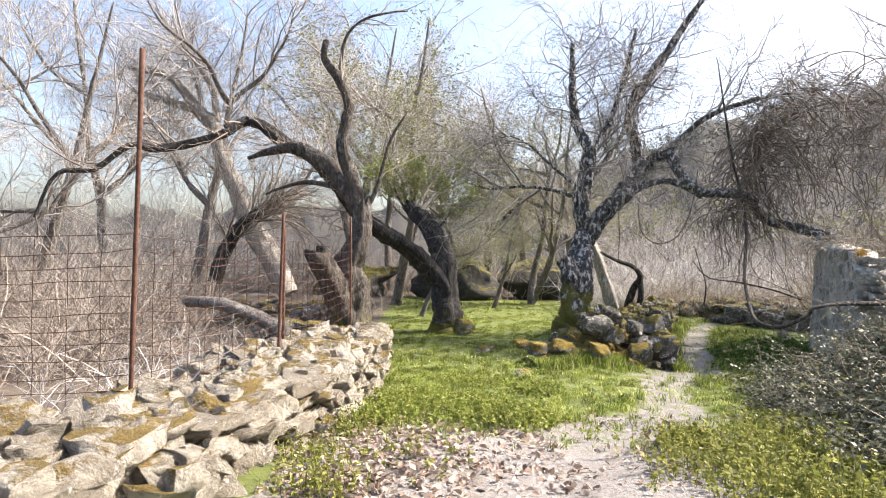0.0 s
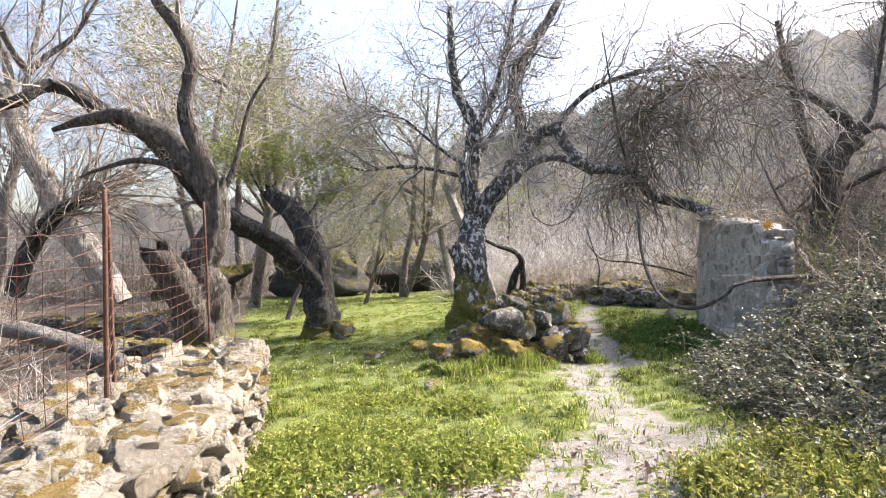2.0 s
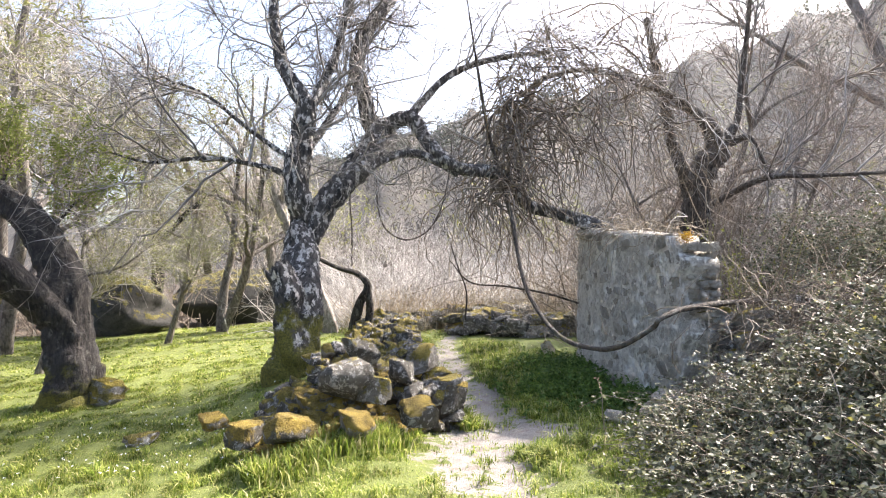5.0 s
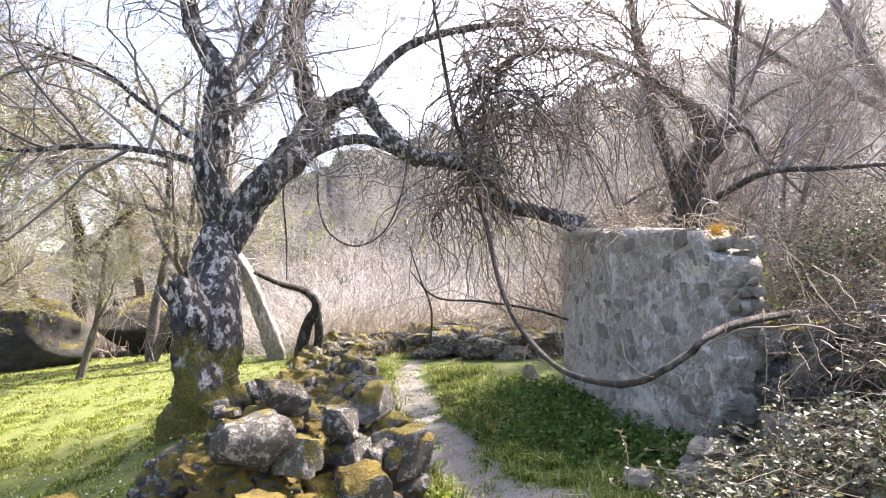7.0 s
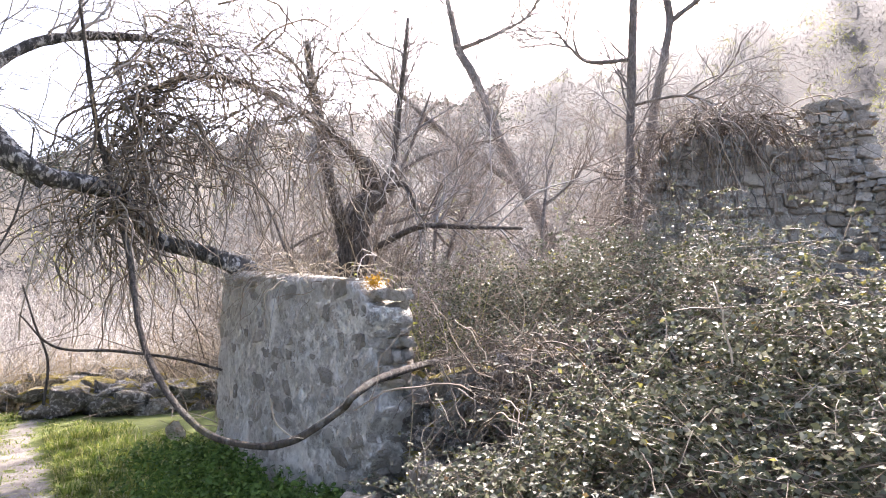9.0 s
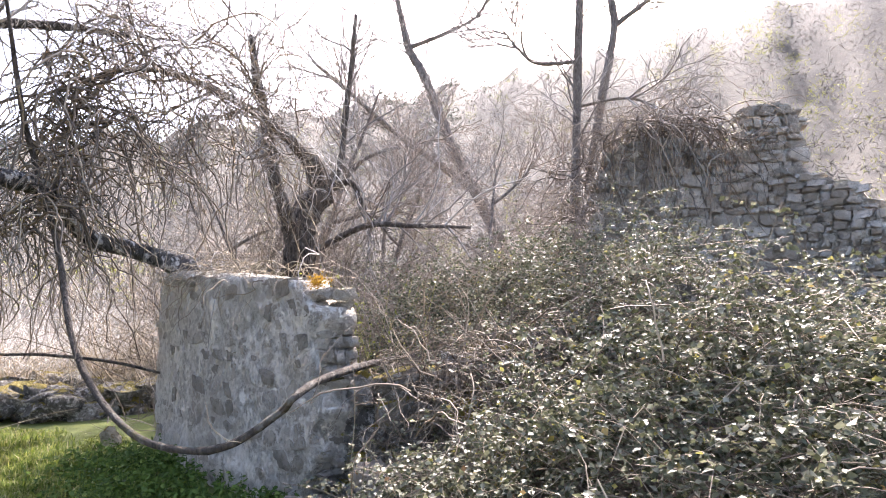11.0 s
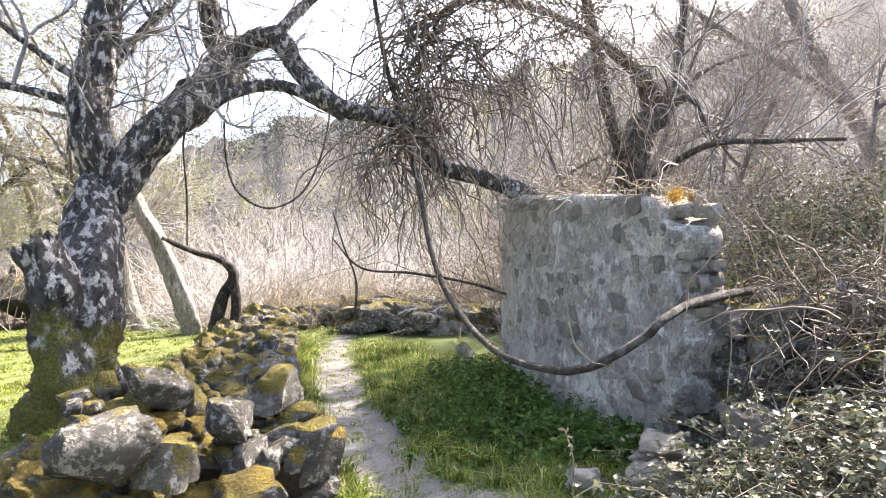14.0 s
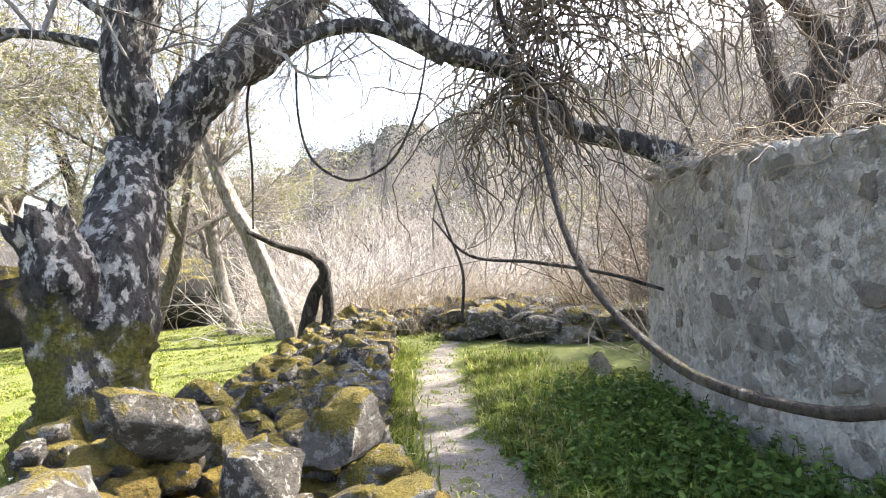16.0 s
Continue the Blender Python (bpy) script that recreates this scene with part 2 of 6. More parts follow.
def plaster_material():
    """Lime render, flaked off in patches to the rubble below."""
    m, n, l = material("flaked_render")
    p = n["Principled BSDF"]
    p.inputs["Roughness"].default_value = 0.95
    at = place(n)
    big, mid, fine = noise_tex(n, l, 3.0, 7, 0.7, at), noise_tex(n, l, 14, 7, 0.75, at), noise_tex(n, l, 45, 5, 0.7, at)
    warp = node(n, "ShaderNodeTexNoise", Scale=6.0, Detail=4.0)
    l.new(at, warp.inputs["Vector"])
    spot = n.new("ShaderNodeVectorMath")
    spot.operation = "MULTIPLY_ADD"
    l.new(warp.outputs["Color"], spot.inputs[0])
    spot.inputs[1].default_value = (0.16, 0.16, 0.16)
    l.new(at, spot.inputs[2])
    cells, gaps = node(n, "ShaderNodeTexVoronoi", Scale=5.4), node(n, "ShaderNodeTexVoronoi", Scale=5.4)
    gaps.feature = "DISTANCE_TO_EDGE"
    l.new(spot.outputs["Vector"], cells.inputs["Vector"])
    l.new(spot.outputs["Vector"], gaps.inputs["Vector"])
    pale = ramp(n, l, mid, [(0.3, (0.58, 0.525, 0.435)), (0.7, (0.86, 0.805, 0.7))])
    hue = n.new("ShaderNodeSeparateColor")
    l.new(cells.outputs["Color"], hue.inputs["Color"])
    tone = maths(n, l, "ADD", maths(n, l, "MULTIPLY", hue.outputs["Red"], 0.5), maths(n, l, "MULTIPLY", fine, 0.5))
    stone = ramp(n, l, tone, [(0.25, (0.3, 0.25, 0.185)), (0.75, (0.58, 0.51, 0.405))])
    gap = maths(n, l, "ADD", gaps.outputs["Distance"], maths(n, l, "MULTIPLY", maths(n, l, "SUBTRACT", mid, 0.5), 0.16))
    proud = ramp(n, l, gap, grey(0.035, 0.09))
    col = mix(n, l, maths(n, l, "MULTIPLY", proud, 0.75), pale, stone)
    edge = maths(n, l, "ADD", maths(n, l, "MULTIPLY", big, 0.5), maths(n, l, "ADD", maths(n, l, "MULTIPLY", mid, 0.3), maths(n, l, "MULTIPLY", fine, 0.2)))
    cover = ramp(n, l, edge, grey(0.475, 0.52))
    col = mix(n, l, cover, col, pale)
    col = mix(n, l, maths(n, l, "MULTIPLY", ramp(n, l, noise_tex(n, l, 3.7, 6, 0.7, at), grey(0.58, 0.68)), 0.45), col, (0.2, 0.18, 0.11))
    l.new(col, p.inputs["Base Color"])
    relief = maths(n, l, "ADD", maths(n, l, "MULTIPLY", proud, 0.25), maths(n, l, "MULTIPLY", cover, 0.5))
    l.new(bump(n, l, maths(n, l, "ADD", relief, maths(n, l, "ADD", maths(n, l, "MULTIPLY", mid, 0.7), maths(n, l, "MULTIPLY", fine, 0.35))), 1.0, 0.07), p.inputs["Normal"])
    return m


PLASTER = plaster_material()


def earth_material():
    """Pale trodden sand, turf and leaf mould, mixed by the ground's cover map."""
    m, n, l = material("earth")
    p = n["Principled BSDF"]
    p.inputs["Roughness"].default_value = 0.95
    at = place(n)
    cover = n.new("ShaderNodeVertexColor")
    cover.layer_name = "cover"
    split = n.new("ShaderNodeSeparateColor")
    l.new(cover.outputs["Color"], split.inputs["Color"])
    big, mid, fine = noise_tex(n, l, 0.9, 6, 0.6, at), noise_tex(n, l, 7, 7, 0.7, at), noise_tex(n, l, 48, 6, 0.75, at)
    sand = ramp(n, l, fine, [(0.3, (0.14, 0.122, 0.1)), (0.5, (0.26, 0.235, 0.205)), (0.72, (0.38, 0.355, 0.315))])
    sand = mix(n, l, ramp(n, l, mid, grey(0.5, 0.64)), sand, (0.2, 0.165, 0.13))
    turf = ramp(n, l, maths(n, l, "ADD", maths(n, l, "MULTIPLY", fine, 0.6), maths(n, l, "MULTIPLY", mid, 0.4)), [(0.3, (0.06, 0.08, 0.014)), (0.7, (0.2, 0.225, 0.045))])
    mould = ramp(n, l, fine, [(0.3, (0.05, 0.038, 0.026)), (0.7, (0.19, 0.145, 0.1))])
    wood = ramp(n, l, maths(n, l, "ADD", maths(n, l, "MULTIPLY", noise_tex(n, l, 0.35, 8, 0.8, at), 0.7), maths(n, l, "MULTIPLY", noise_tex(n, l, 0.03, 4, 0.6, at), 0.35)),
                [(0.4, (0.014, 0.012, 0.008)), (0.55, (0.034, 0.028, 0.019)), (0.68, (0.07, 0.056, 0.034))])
    bare = maths(n, l, "ADD", split.outputs["Red"], maths(n, l, "MULTIPLY", maths(n, l, "SUBTRACT", mid, 0.5), 2.5))
    col = mix(n, l, ramp(n, l, bare, grey(0.42, 0.6)), turf, sand)
    col = mix(n, l, ramp(n, l, maths(n, l, "ADD", split.outputs["Green"], maths(n, l, "MULTIPLY", maths(n, l, "SUBTRACT", big, 0.5), 0.8)), grey(0.4, 0.6)), col, mould)
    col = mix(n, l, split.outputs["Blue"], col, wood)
    l.new(col, p.inputs["Base Color"])
    l.new(bump(n, l, maths(n, l, "ADD", mid, maths(n, l, "MULTIPLY", fine, 0.5)), 0.8, 0.05), p.inputs["Normal"])
    return m


EARTH = earth_material()


def soil_material():
    m, n, l = material("dark_soil")
    at = place(n)
    col = ramp(n, l, noise_tex(n, l, 20, 7, 0.75, at), [(0.3, (0.03, 0.024, 0.016)), (0.7, (0.13, 0.1, 0.07))])
    l.new(col, n["Principled BSDF"].inputs["Base Color"])
    n["Principled BSDF"].inputs["Roughness"].default_value = 0.95
    l.new(bump(n, l, noise_tex(n, l, 35, 6, 0.7, at), 1.0, 0.04), n["Principled BSDF"].inputs["Normal"])
    return m


SOIL = soil_material()


def rust_material():
    m, n, l = material("rusty_iron")
    p = n["Principled BSDF"]
    at = place(n)
    col = ramp(n, l, noise_tex(n, l, 30, 6, 0.7, at), [(0.3, (0.045, 0.02, 0.013)), (0.55, (0.115, 0.052, 0.03)), (0.75, (0.22, 0.12, 0.075))])
    l.new(col, p.inputs["Base Color"])
    p.inputs["Roughness"].default_value, p.inputs["Metallic"].default_value = 0.85, 0.2
    l.new(bump(n, l, noise_tex(n, l, 120, 4, 0.6, at), 0.5, 0.004), p.inputs["Normal"])
    return m


RUST = rust_material()

# ---- mesh tools ----


def link_mesh(name, me, mat, parent=None, label="", kind="", smooth=True):
    ob = new(name, me)
    if not me.materials:
        me.materials.append(mat)
    if parent:
        ob.parent = parent
    return tagged(ob, label, kind=kind)


class Pile:
    """Collects vertices and faces (quads, and triangles) for one mesh."""

    def __init__(self):
        self.v, self.q, self.t, self.n = [], [], [], 0

    def add(self, v, quads=None, tris=None):
        if quads is not None and len(quads):
            self.q.append(np.asarray(quads) + self.n)
        if tris is not None and len(tris):
            self.t.append(np.asarray(tris) + self.n)
        self.v.append(np.asarray(v, dtype=np.float32).reshape(-1, 3))
        self.n += len(self.v[-1])

    def mesh(self, name, smooth=True):
        v = np.concatenate(self.v)
        q = np.concatenate(self.q).reshape(-1, 4) if self.q else np.zeros((0, 4), int)
        t = np.concatenate(self.t).reshape(-1, 3) if self.t else np.zeros((0, 3), int)
        me = bpy.data.meshes.new(name)
        me.vertices.add(len(v))
        me.vertices.foreach_set("co", v.ravel())
        me.loops.add(q.size + t.size)
        me.loops.foreach_set("vertex_index", np.concatenate([q.ravel(), t.ravel()]).astype(np.int32))
        me.polygons.add(len(q) + len(t))
        starts = np.concatenate([np.arange(len(q)) * 4, q.size + np.arange(len(t)) * 3]).astype(np.int32)
        me.polygons.foreach_set("loop_start", starts)
        me.update(calc_edges=True)
        me.validate()
        if smooth:
            me.polygons.foreach_set("use_smooth", np.ones(len(me.polygons), dtype=bool))
        return me


def unit(v):
    return v / np.maximum(np.linalg.norm(v, axis=-1, keepdims=True), 1e-9)


def tubes(pile, p, r, sides=3, lump=0.0, rng=None, section=None):
    """Tubes along many lines at once: p is (lines, points, 3), r is (lines, points)."""
    p, r = np.asarray(p, float), np.asarray(r, float)
    m, k = p.shape[:2]
    tan = unit(np.gradient(p, axis=1))
    ref = np.where(np.abs(tan[:, :1, 2:3]) > 0.8, np.array([1.0, 0.2, 0]), np.array([0, 0.15, 1.0]))
    a = unit(np.cross(tan, np.broadcast_to(ref, tan.shape)))
    b = np.cross(tan, a)
    ang = np.arange(sides) * 2 * math.pi / sides
    rr = np.repeat(r[:, :, None], sides, 2)
    if lump:
        rr = rr * (1 + lump * rng.normal(size=rr.shape))
    if section is not None:
        rr = rr * section
    v = p[:, :, None] + rr[..., None] * (np.cos(ang)[None, None, :, None] * a[:, :, None] + np.sin(ang)[None, None, :, None] * b[:, :, None])
    i, j, s = np.meshgrid(np.arange(m), np.arange(k - 1), np.arange(sides), indexing="ij")
    at = (i * k + j) * sides
    s2 = (s + 1) % sides
    q = np.stack([at + s, at + s2, at + sides + s2, at + sides + s], -1).reshape(-1, 4)
    pile.add(v.reshape(-1, 3), q)
    if sides > 4:                      # close the far ends of thick tubes
        tips = (np.arange(m) * k + k - 1) * sides
        fan = np.stack([np.stack([tips, tips + s0, tips + s0 + 1], -1) for s0 in range(1, sides - 1)], 1).reshape(-1, 3)
        pile.t.append(fan + pile.n - len(pile.v[-1]))


def spline(points, steps):
    """Catmull-Rom through control points (x, y, z, radius)."""
    c = np.array(points, float)
    c = np.vstack([2 * c[0] - c[1], c, 2 * c[-1] - c[-2]])
    u = np.linspace(0, 1, steps, endpoint=False)[:, None]
    out = []
    for i in range(1, len(c) - 2):
        p0, p1, p2, p3 = c[i - 1:i + 3]
        out.append(0.5 * (2 * p1 + (p2 - p0) * u + (2 * p0 - 5 * p1 + 4 * p2 - p3) * u ** 2 + (3 * p1 - p0 - 3 * p2 + p3) * u ** 3))
    return np.vstack([*out, c[-2:-1]])


def limb_mesh(name, points, rng, crook=0.25):
    """A limb: a crooked tube, fluted along its length, with burrs, hollows and, where it is thick, a splintered end."""
    big = max(q[3] for q in points)
    line = spline(points, 16 if big > 0.18 else 9)
    k = len(line)
    sides = 30 if big > 0.18 else 16 if big > 0.1 else 9 if big > 0.05 else 6
    knots = rng.normal(size=(max(3, k // 9), 3)) * 2.2
    knots[0] = knots[-1] = 0
    wob = np.stack([np.interp(np.linspace(0, 1, k), np.linspace(0, 1, len(knots)), knots[:, i]) for i in range(3)], -1)
    line[:, :3] += wob * line[:, 3:4] * crook * 0.3
    radius = np.maximum(line[:, 3], 0.002) * (1 + 0.035 * np.sin(np.arange(k) * 0.5 + rng.uniform(0, 6)) + 0.015 * rng.normal(size=k))
    along = np.concatenate([[0], np.cumsum(np.linalg.norm(np.diff(line[:, :3], axis=0), axis=1))])[:, None]
    ang = (np.arange(sides) * 2 * math.pi / sides)[None]
    deep = 0.1 if big > 0.18 else 0.07 if big > 0.08 else 0.03
    section = np.ones((k, sides))
    for lobes, share in ((2, 0.7), (3, 0.9), (5, 0.6), (8, 0.45)):
        section += deep * share * np.sin(lobes * ang + rng.uniform(-1.2, 1.2) * along + 0.7 * np.sin(along * rng.uniform(1.5, 4) + rng.uniform(0, 6)) + rng.uniform(0, 6.28))
    if big > 0.08:
        for _ in range(int(4 + along[-1, 0] * 3)):
            at, way, wide = rng.uniform(0, along[-1, 0]), rng.uniform(0, 6.28), rng.uniform(0.05, 0.13)
            turn = np.abs((ang - way + math.pi) % (2 * math.pi) - math.pi)
            section += rng.choice([0.26, 0.18, -0.2]) * np.exp(-((along - at) / wide) ** 2 - (turn / 0.5) ** 2)
    pile = Pile()
    tubes(pile, line[None, :, :3], radius[None], sides, 0.03, rng, section[None])
    if line[-1, 3] > 0.15:
        ends = pile.v[-1][-sides * 3:].reshape(3, sides, 3)
        ends += (unit(line[-1, :3] - line[-4, :3])[None, None] * (np.abs(rng.normal(size=(1, sides, 1))) * np.array([0.02, 0.05, 0.1])[:, None, None])).astype(np.float32)
    return pile.mesh(name), line


def grow(rng, start, way, length, n, wander, lift):
    """Lines that wander from their starts: (m, n, 3)."""
    m = len(start)
    p = np.zeros((m, n, 3))
    p[:, 0] = start
    d = unit(way)
    for k in range(1, n):
        d = unit(d + rng.normal(size=(m, 3)) * wander + np.array([0, 0, lift]))
        p[:, k] = p[:, k - 1] + d * (length / (n - 1))[:, None]
    return p


def shoots(rng, p, r, count, spread, keep=(0.25, 1.0)):
    """Start, direction and radius of side shoots on the lines p."""
    m, n = p.shape[:2]
    who = rng.integers(0, m, count)
    f = rng.uniform(keep[0], keep[1], count) * (n - 1.001)
    i = f.astype(int)
    g = (f - i)[:, None]
    start = p[who, i] * (1 - g) + p[who, i + 1] * g
    tan = unit(p[who, i + 1] - p[who, i])
    side = unit(np.cross(tan, rng.normal(size=(count, 3))))
    return start, unit(tan + side * spread), r[who, i]


def leaves(pile, rng, at, size, droop=0.2, narrow=0.5, up=0.6):
    """Folded six-cornered leaves at the points; size is an array."""
    m = len(at)
    way = unit(rng.normal(size=(m, 3)) * np.array([1, 1, 0.5]) - np.array([0, 0, droop]))
    nor = unit(rng.normal(size=(m, 3)) * 0.7 + np.array([0, 0, up]))
    side = unit(np.cross(way, nor))
    nor = np.cross(side, way)
    s = size[:, None]
    w = s * narrow
    base, tip = at, at + way * s
    lift = nor * s * 0.12
    v = np.stack([base, at + way * s * 0.3 - side * w * 0.5 + lift, at + way * s * 0.7 - side * w * 0.38 + lift * 0.6, tip - lift,
                  at + way * s * 0.7 + side * w * 0.38 + lift * 0.6, at + way * s * 0.3 + side * w * 0.5 + lift], 1)
    i = np.arange(m)[:, None] * 6
    pile.add(v.reshape(-1, 3), np.concatenate([i + np.array([0, 3, 2, 1]), i + np.array([0, 5, 4, 3])]))


def crown(rng, lines, levels, leaf=None):
    """Twigs in levels on limb lines [(k, 4) arrays]; returns the twig pile and the leaf pile.
    levels: (count, length, spread, wander, lift, points, first radius)."""
    k = 12
    p = np.stack([np.stack([np.interp(np.linspace(0, 1, k), np.linspace(0, 1, len(s)), s[:, c]) for c in range(3)], -1) for s in lines])
    r = np.stack([np.interp(np.linspace(0, 1, k), np.linspace(0, 1, len(s)), s[:, 3]) for s in lines])
    pile, foliage = Pile(), Pile()
    first = True
    for count, length, spread, wander, lift, n, radius in levels:
        start, way, r0 = shoots(rng, p, r, count, spread, (0.3, 1.0) if first else (0.15, 1.0))
        ln = length * rng.uniform(0.45, 1.25, count)
        p = grow(rng, start, way, ln, n, wander, lift)
        rad = np.minimum(radius * rng.uniform(0.6, 1.2, count), r0 * 0.8)
        r = rad[:, None] * np.linspace(1, 0.35, n)[None]
        tubes(pile, p, r, 4 if radius > 0.012 else 3)
        first = False
    if leaf:
        number, size, narrow = leaf
        start, way, r0 = shoots(rng, p, r, number, 0.5, (0.2, 1.0))
        leaves(foliage, rng, start + rng.normal(size=start.shape) * size * 0.5, size * rng.uniform(0.6, 1.3, number), 0.1, narrow)
    return pile, foliage


def tree(name, limbs, bark, twig, levels, label, seed, leaf=None, leaf_mat=None, group="", crook=0.25, bare=()):
    """A tree from its limbs' control points: trunk, limbs, twigs and leaves under one Empty. bare: limbs with no twigs."""
    rng = np.random.default_rng(seed)
    base = Vector(limbs[0][0][:3])
    top = tagged(new(name), label, "tree", group)
    top.location = base
    lines = []
    for i, points in enumerate(limbs):
        me, line = limb_mesh("trunk" if i == 0 else "limb", [(x - base.x, y - base.y, z - base.z, r) for x, y, z, r in points], rng, crook)
        link_mesh("trunk" if i == 0 else "limb", me, bark, top)
        if i not in bare:
            lines.append(line)
    if levels:
        twigs, foliage = crown(rng, lines, levels, leaf)
        link_mesh("twig_cloud", twigs.mesh("twig_cloud"), twig, top, kind="stuff")
        if leaf:
            link_mesh("foliage", foliage.mesh("foliage"), leaf_mat, top, "small green leaves on the twigs", "stuff")
    return top


def stone_mesh(seed, squarish=0.6, rough=0.16, breaks=10, depth=(0.62, 0.95)):
    """A broken, worn stone in a unit box: a rounded block with a few flat breaks."""
    rng = np.random.default_rng(seed)
    bm = bmesh.new()
    bmesh.ops.create_cube(bm, size=2)
    bmesh.ops.subdivide_edges(bm, edges=bm.edges[:], cuts=4, use_grid_fill=True)
    shift = Vector(rng.uniform(-50, 50, 3))
    tilt = Vector(rng.normal(size=3) * 0.16)
    cuts = [(Vector(n), rng.uniform(*depth)) for n in unit(rng.normal(size=(breaks, 3)))]
    for v in bm.verts:
        c = v.co.copy()
        c = c.lerp(c.normalized() * 1.2, 1 - squarish)
        c += Vector((c.z * tilt.x, c.z * tilt.y, c.x * tilt.z))
        for n, off in cuts:
            over = c.dot(n) - off
            if over > 0:
                c -= n * over * 0.97
        v.co = c * ((0.51 if breaks > 6 else 0.47) + rough * 0.7 * noise.noise(c * 0.9 + shift) + rough * 0.75 * noise.noise(c * 2.8 + shift))
    for e in bm.edges:
        e.smooth = e.calc_face_angle(0.0) < 0.62
    me = bpy.data.meshes.new("stone")
    bm.to_mesh(me)
    bm.free()
    me.polygons.foreach_set("use_smooth", np.ones(len(me.polygons), dtype=bool))
    return me


def stone_set(mat, count, seed, squarish=0.6, rough=0.16, breaks=10, depth=(0.62, 0.95)):
    made = [stone_mesh(seed + i, squarish, rough, breaks, depth) for i in range(count)]
    for me in made:
        me.materials.append(mat)
    return made


def put_stone(meshes, rng, parent, x, y, z, sx, sy, sz, turn, tip=8.0, name="stone"):
    ob = new(name, meshes[rng.integers(len(meshes))])
    ob.matrix_basis = pose(x, y, z, rng.uniform(-tip, tip), rng.uniform(-tip, tip), turn) @ Matrix.Diagonal((sx, sy, sz, 1))
    ob.parent = parent
    return ob


# ---- the lie of the land ----
PATH_LINE = np.array([(0.2, -6), (0.25, 0), (0.4, 3.8), (1.3, 5.7), (2.6, 7.2), (3.2, 8.9), (3.7, 10.3), (4.6, 11.8), (5.05, 12.8), (5.6, 14.4), (6.3, 15.7), (7.0, 17.3), (8.7, 19.8)])
BANK_LINE = np.array([(3.4, -9), (3.2, 2.5), (3.05, 5.0), (3.7, 6.8), (4.25, 8.3), (4.7, 9.1), (5.5, 9.6), (6.7, 10.1), (7.0, 10.5), (8.9, 14.4), (10.5, 16.5), (14, 19)])
RIDGE = np.array([(-180, 3), (-100, 3), (-30, 2.5), (0, 4), (10, 7), (17, 9), (21, 10.5), (30, 12.2), (60, 17.3), (89, 20.5), (110, 22), (140, 14), (180, 3)])


def from_line(x, y, line):
    """Distance to a line of points, and its sign (positive to the right of it)."""
    best, sign = np.full(np.shape(x), 1e9), np.zeros(np.shape(x))
    for (ax, ay), (bx, by) in zip(line[:-1], line[1:]):
        ux, uy = bx - ax, by - ay
        f = np.clip(((x - ax) * ux + (y - ay) * uy) / (ux * ux + uy * uy), 0, 1)
        d = np.hypot(x - ax - f * ux, y - ay - f * uy)
        s = np.where((x - ax) * uy - (y - ay) * ux > 0, 1.0, -1.0)
        sign, best = np.where(d < best, s, sign), np.minimum(d, best)
    return best, sign


def ease(a, b, x):
    f = np.clip((x - a) / (b - a), 0, 1)
    return f * f * (3 - 2 * f)


def waves(x, y, size, seed):
    """Smooth unevenness from a few crossing waves."""
    rng = np.random.default_rng(seed)
    out = 0
    for k in range(7):
        a, f, ph = rng.uniform(0, math.pi), rng.uniform(0.6, 1.7) / size, rng.uniform(0, 6.28)
        out = out + np.sin((x * math.cos(a) + y * math.sin(a)) * f * 6.28 + ph)
    return out / 7


def ground_height(x, y):
    x, y = np.asarray(x, float), np.asarray(y, float)
    z = np.interp(y, [-5, 2, 5, 6.2, 8.2, 12, 16, 22, 40], [0.05, 0.02, -0.12, -0.24, -0.43, -0.6, -0.52, -0.55, -0.7])
    z = z + 0.05 * waves(x, y, 3.0, 3) + 0.02 * waves(x, y, 0.7, 4)
    d, s = from_line(x, y, BANK_LINE)
    u = np.where(s > 0, d, 0)
    z = z + 1.35 * ease(0.6, 5.0, u) * (0.2 + 0.8 * ease(4.5, 9.0, y)) * (1 - 0.75 * ease(12, 20, y)) * (1 - ease(14, 30, u))
    pd, ps = from_line(x, y, PATH_LINE)
    z = z - 0.05 * (1 - ease(0.2, 0.7, pd))
    heap = np.exp(-(((x - 3.0) / 1.0) ** 2 + ((y - 12.8) / 2.2) ** 2))
    z = z + 0.42 * heap * ease(0.6, 1.5, pd)
    r = np.hypot(x - 2, y - 7)
    az = np.degrees(np.arctan2(x - 2, y - 7))
    up = np.interp(az, RIDGE[:, 0], RIDGE[:, 1]) + 0.5 * np.sin(az * 0.9) + 0.35 * np.sin(az * 2.3 + 1)
    hill = 230 * np.tan(np.radians(up)) * ease(26, 230, r) * (1 - 0.6 * ease(260, 1500, r))
    return z + hill + np.where(r > 30, 1.2, 0) * waves(x, y, 19, 9) * ease(30, 80, r)


# ---- ground: one sheet, fine near the walk and coarse towards the hills ----


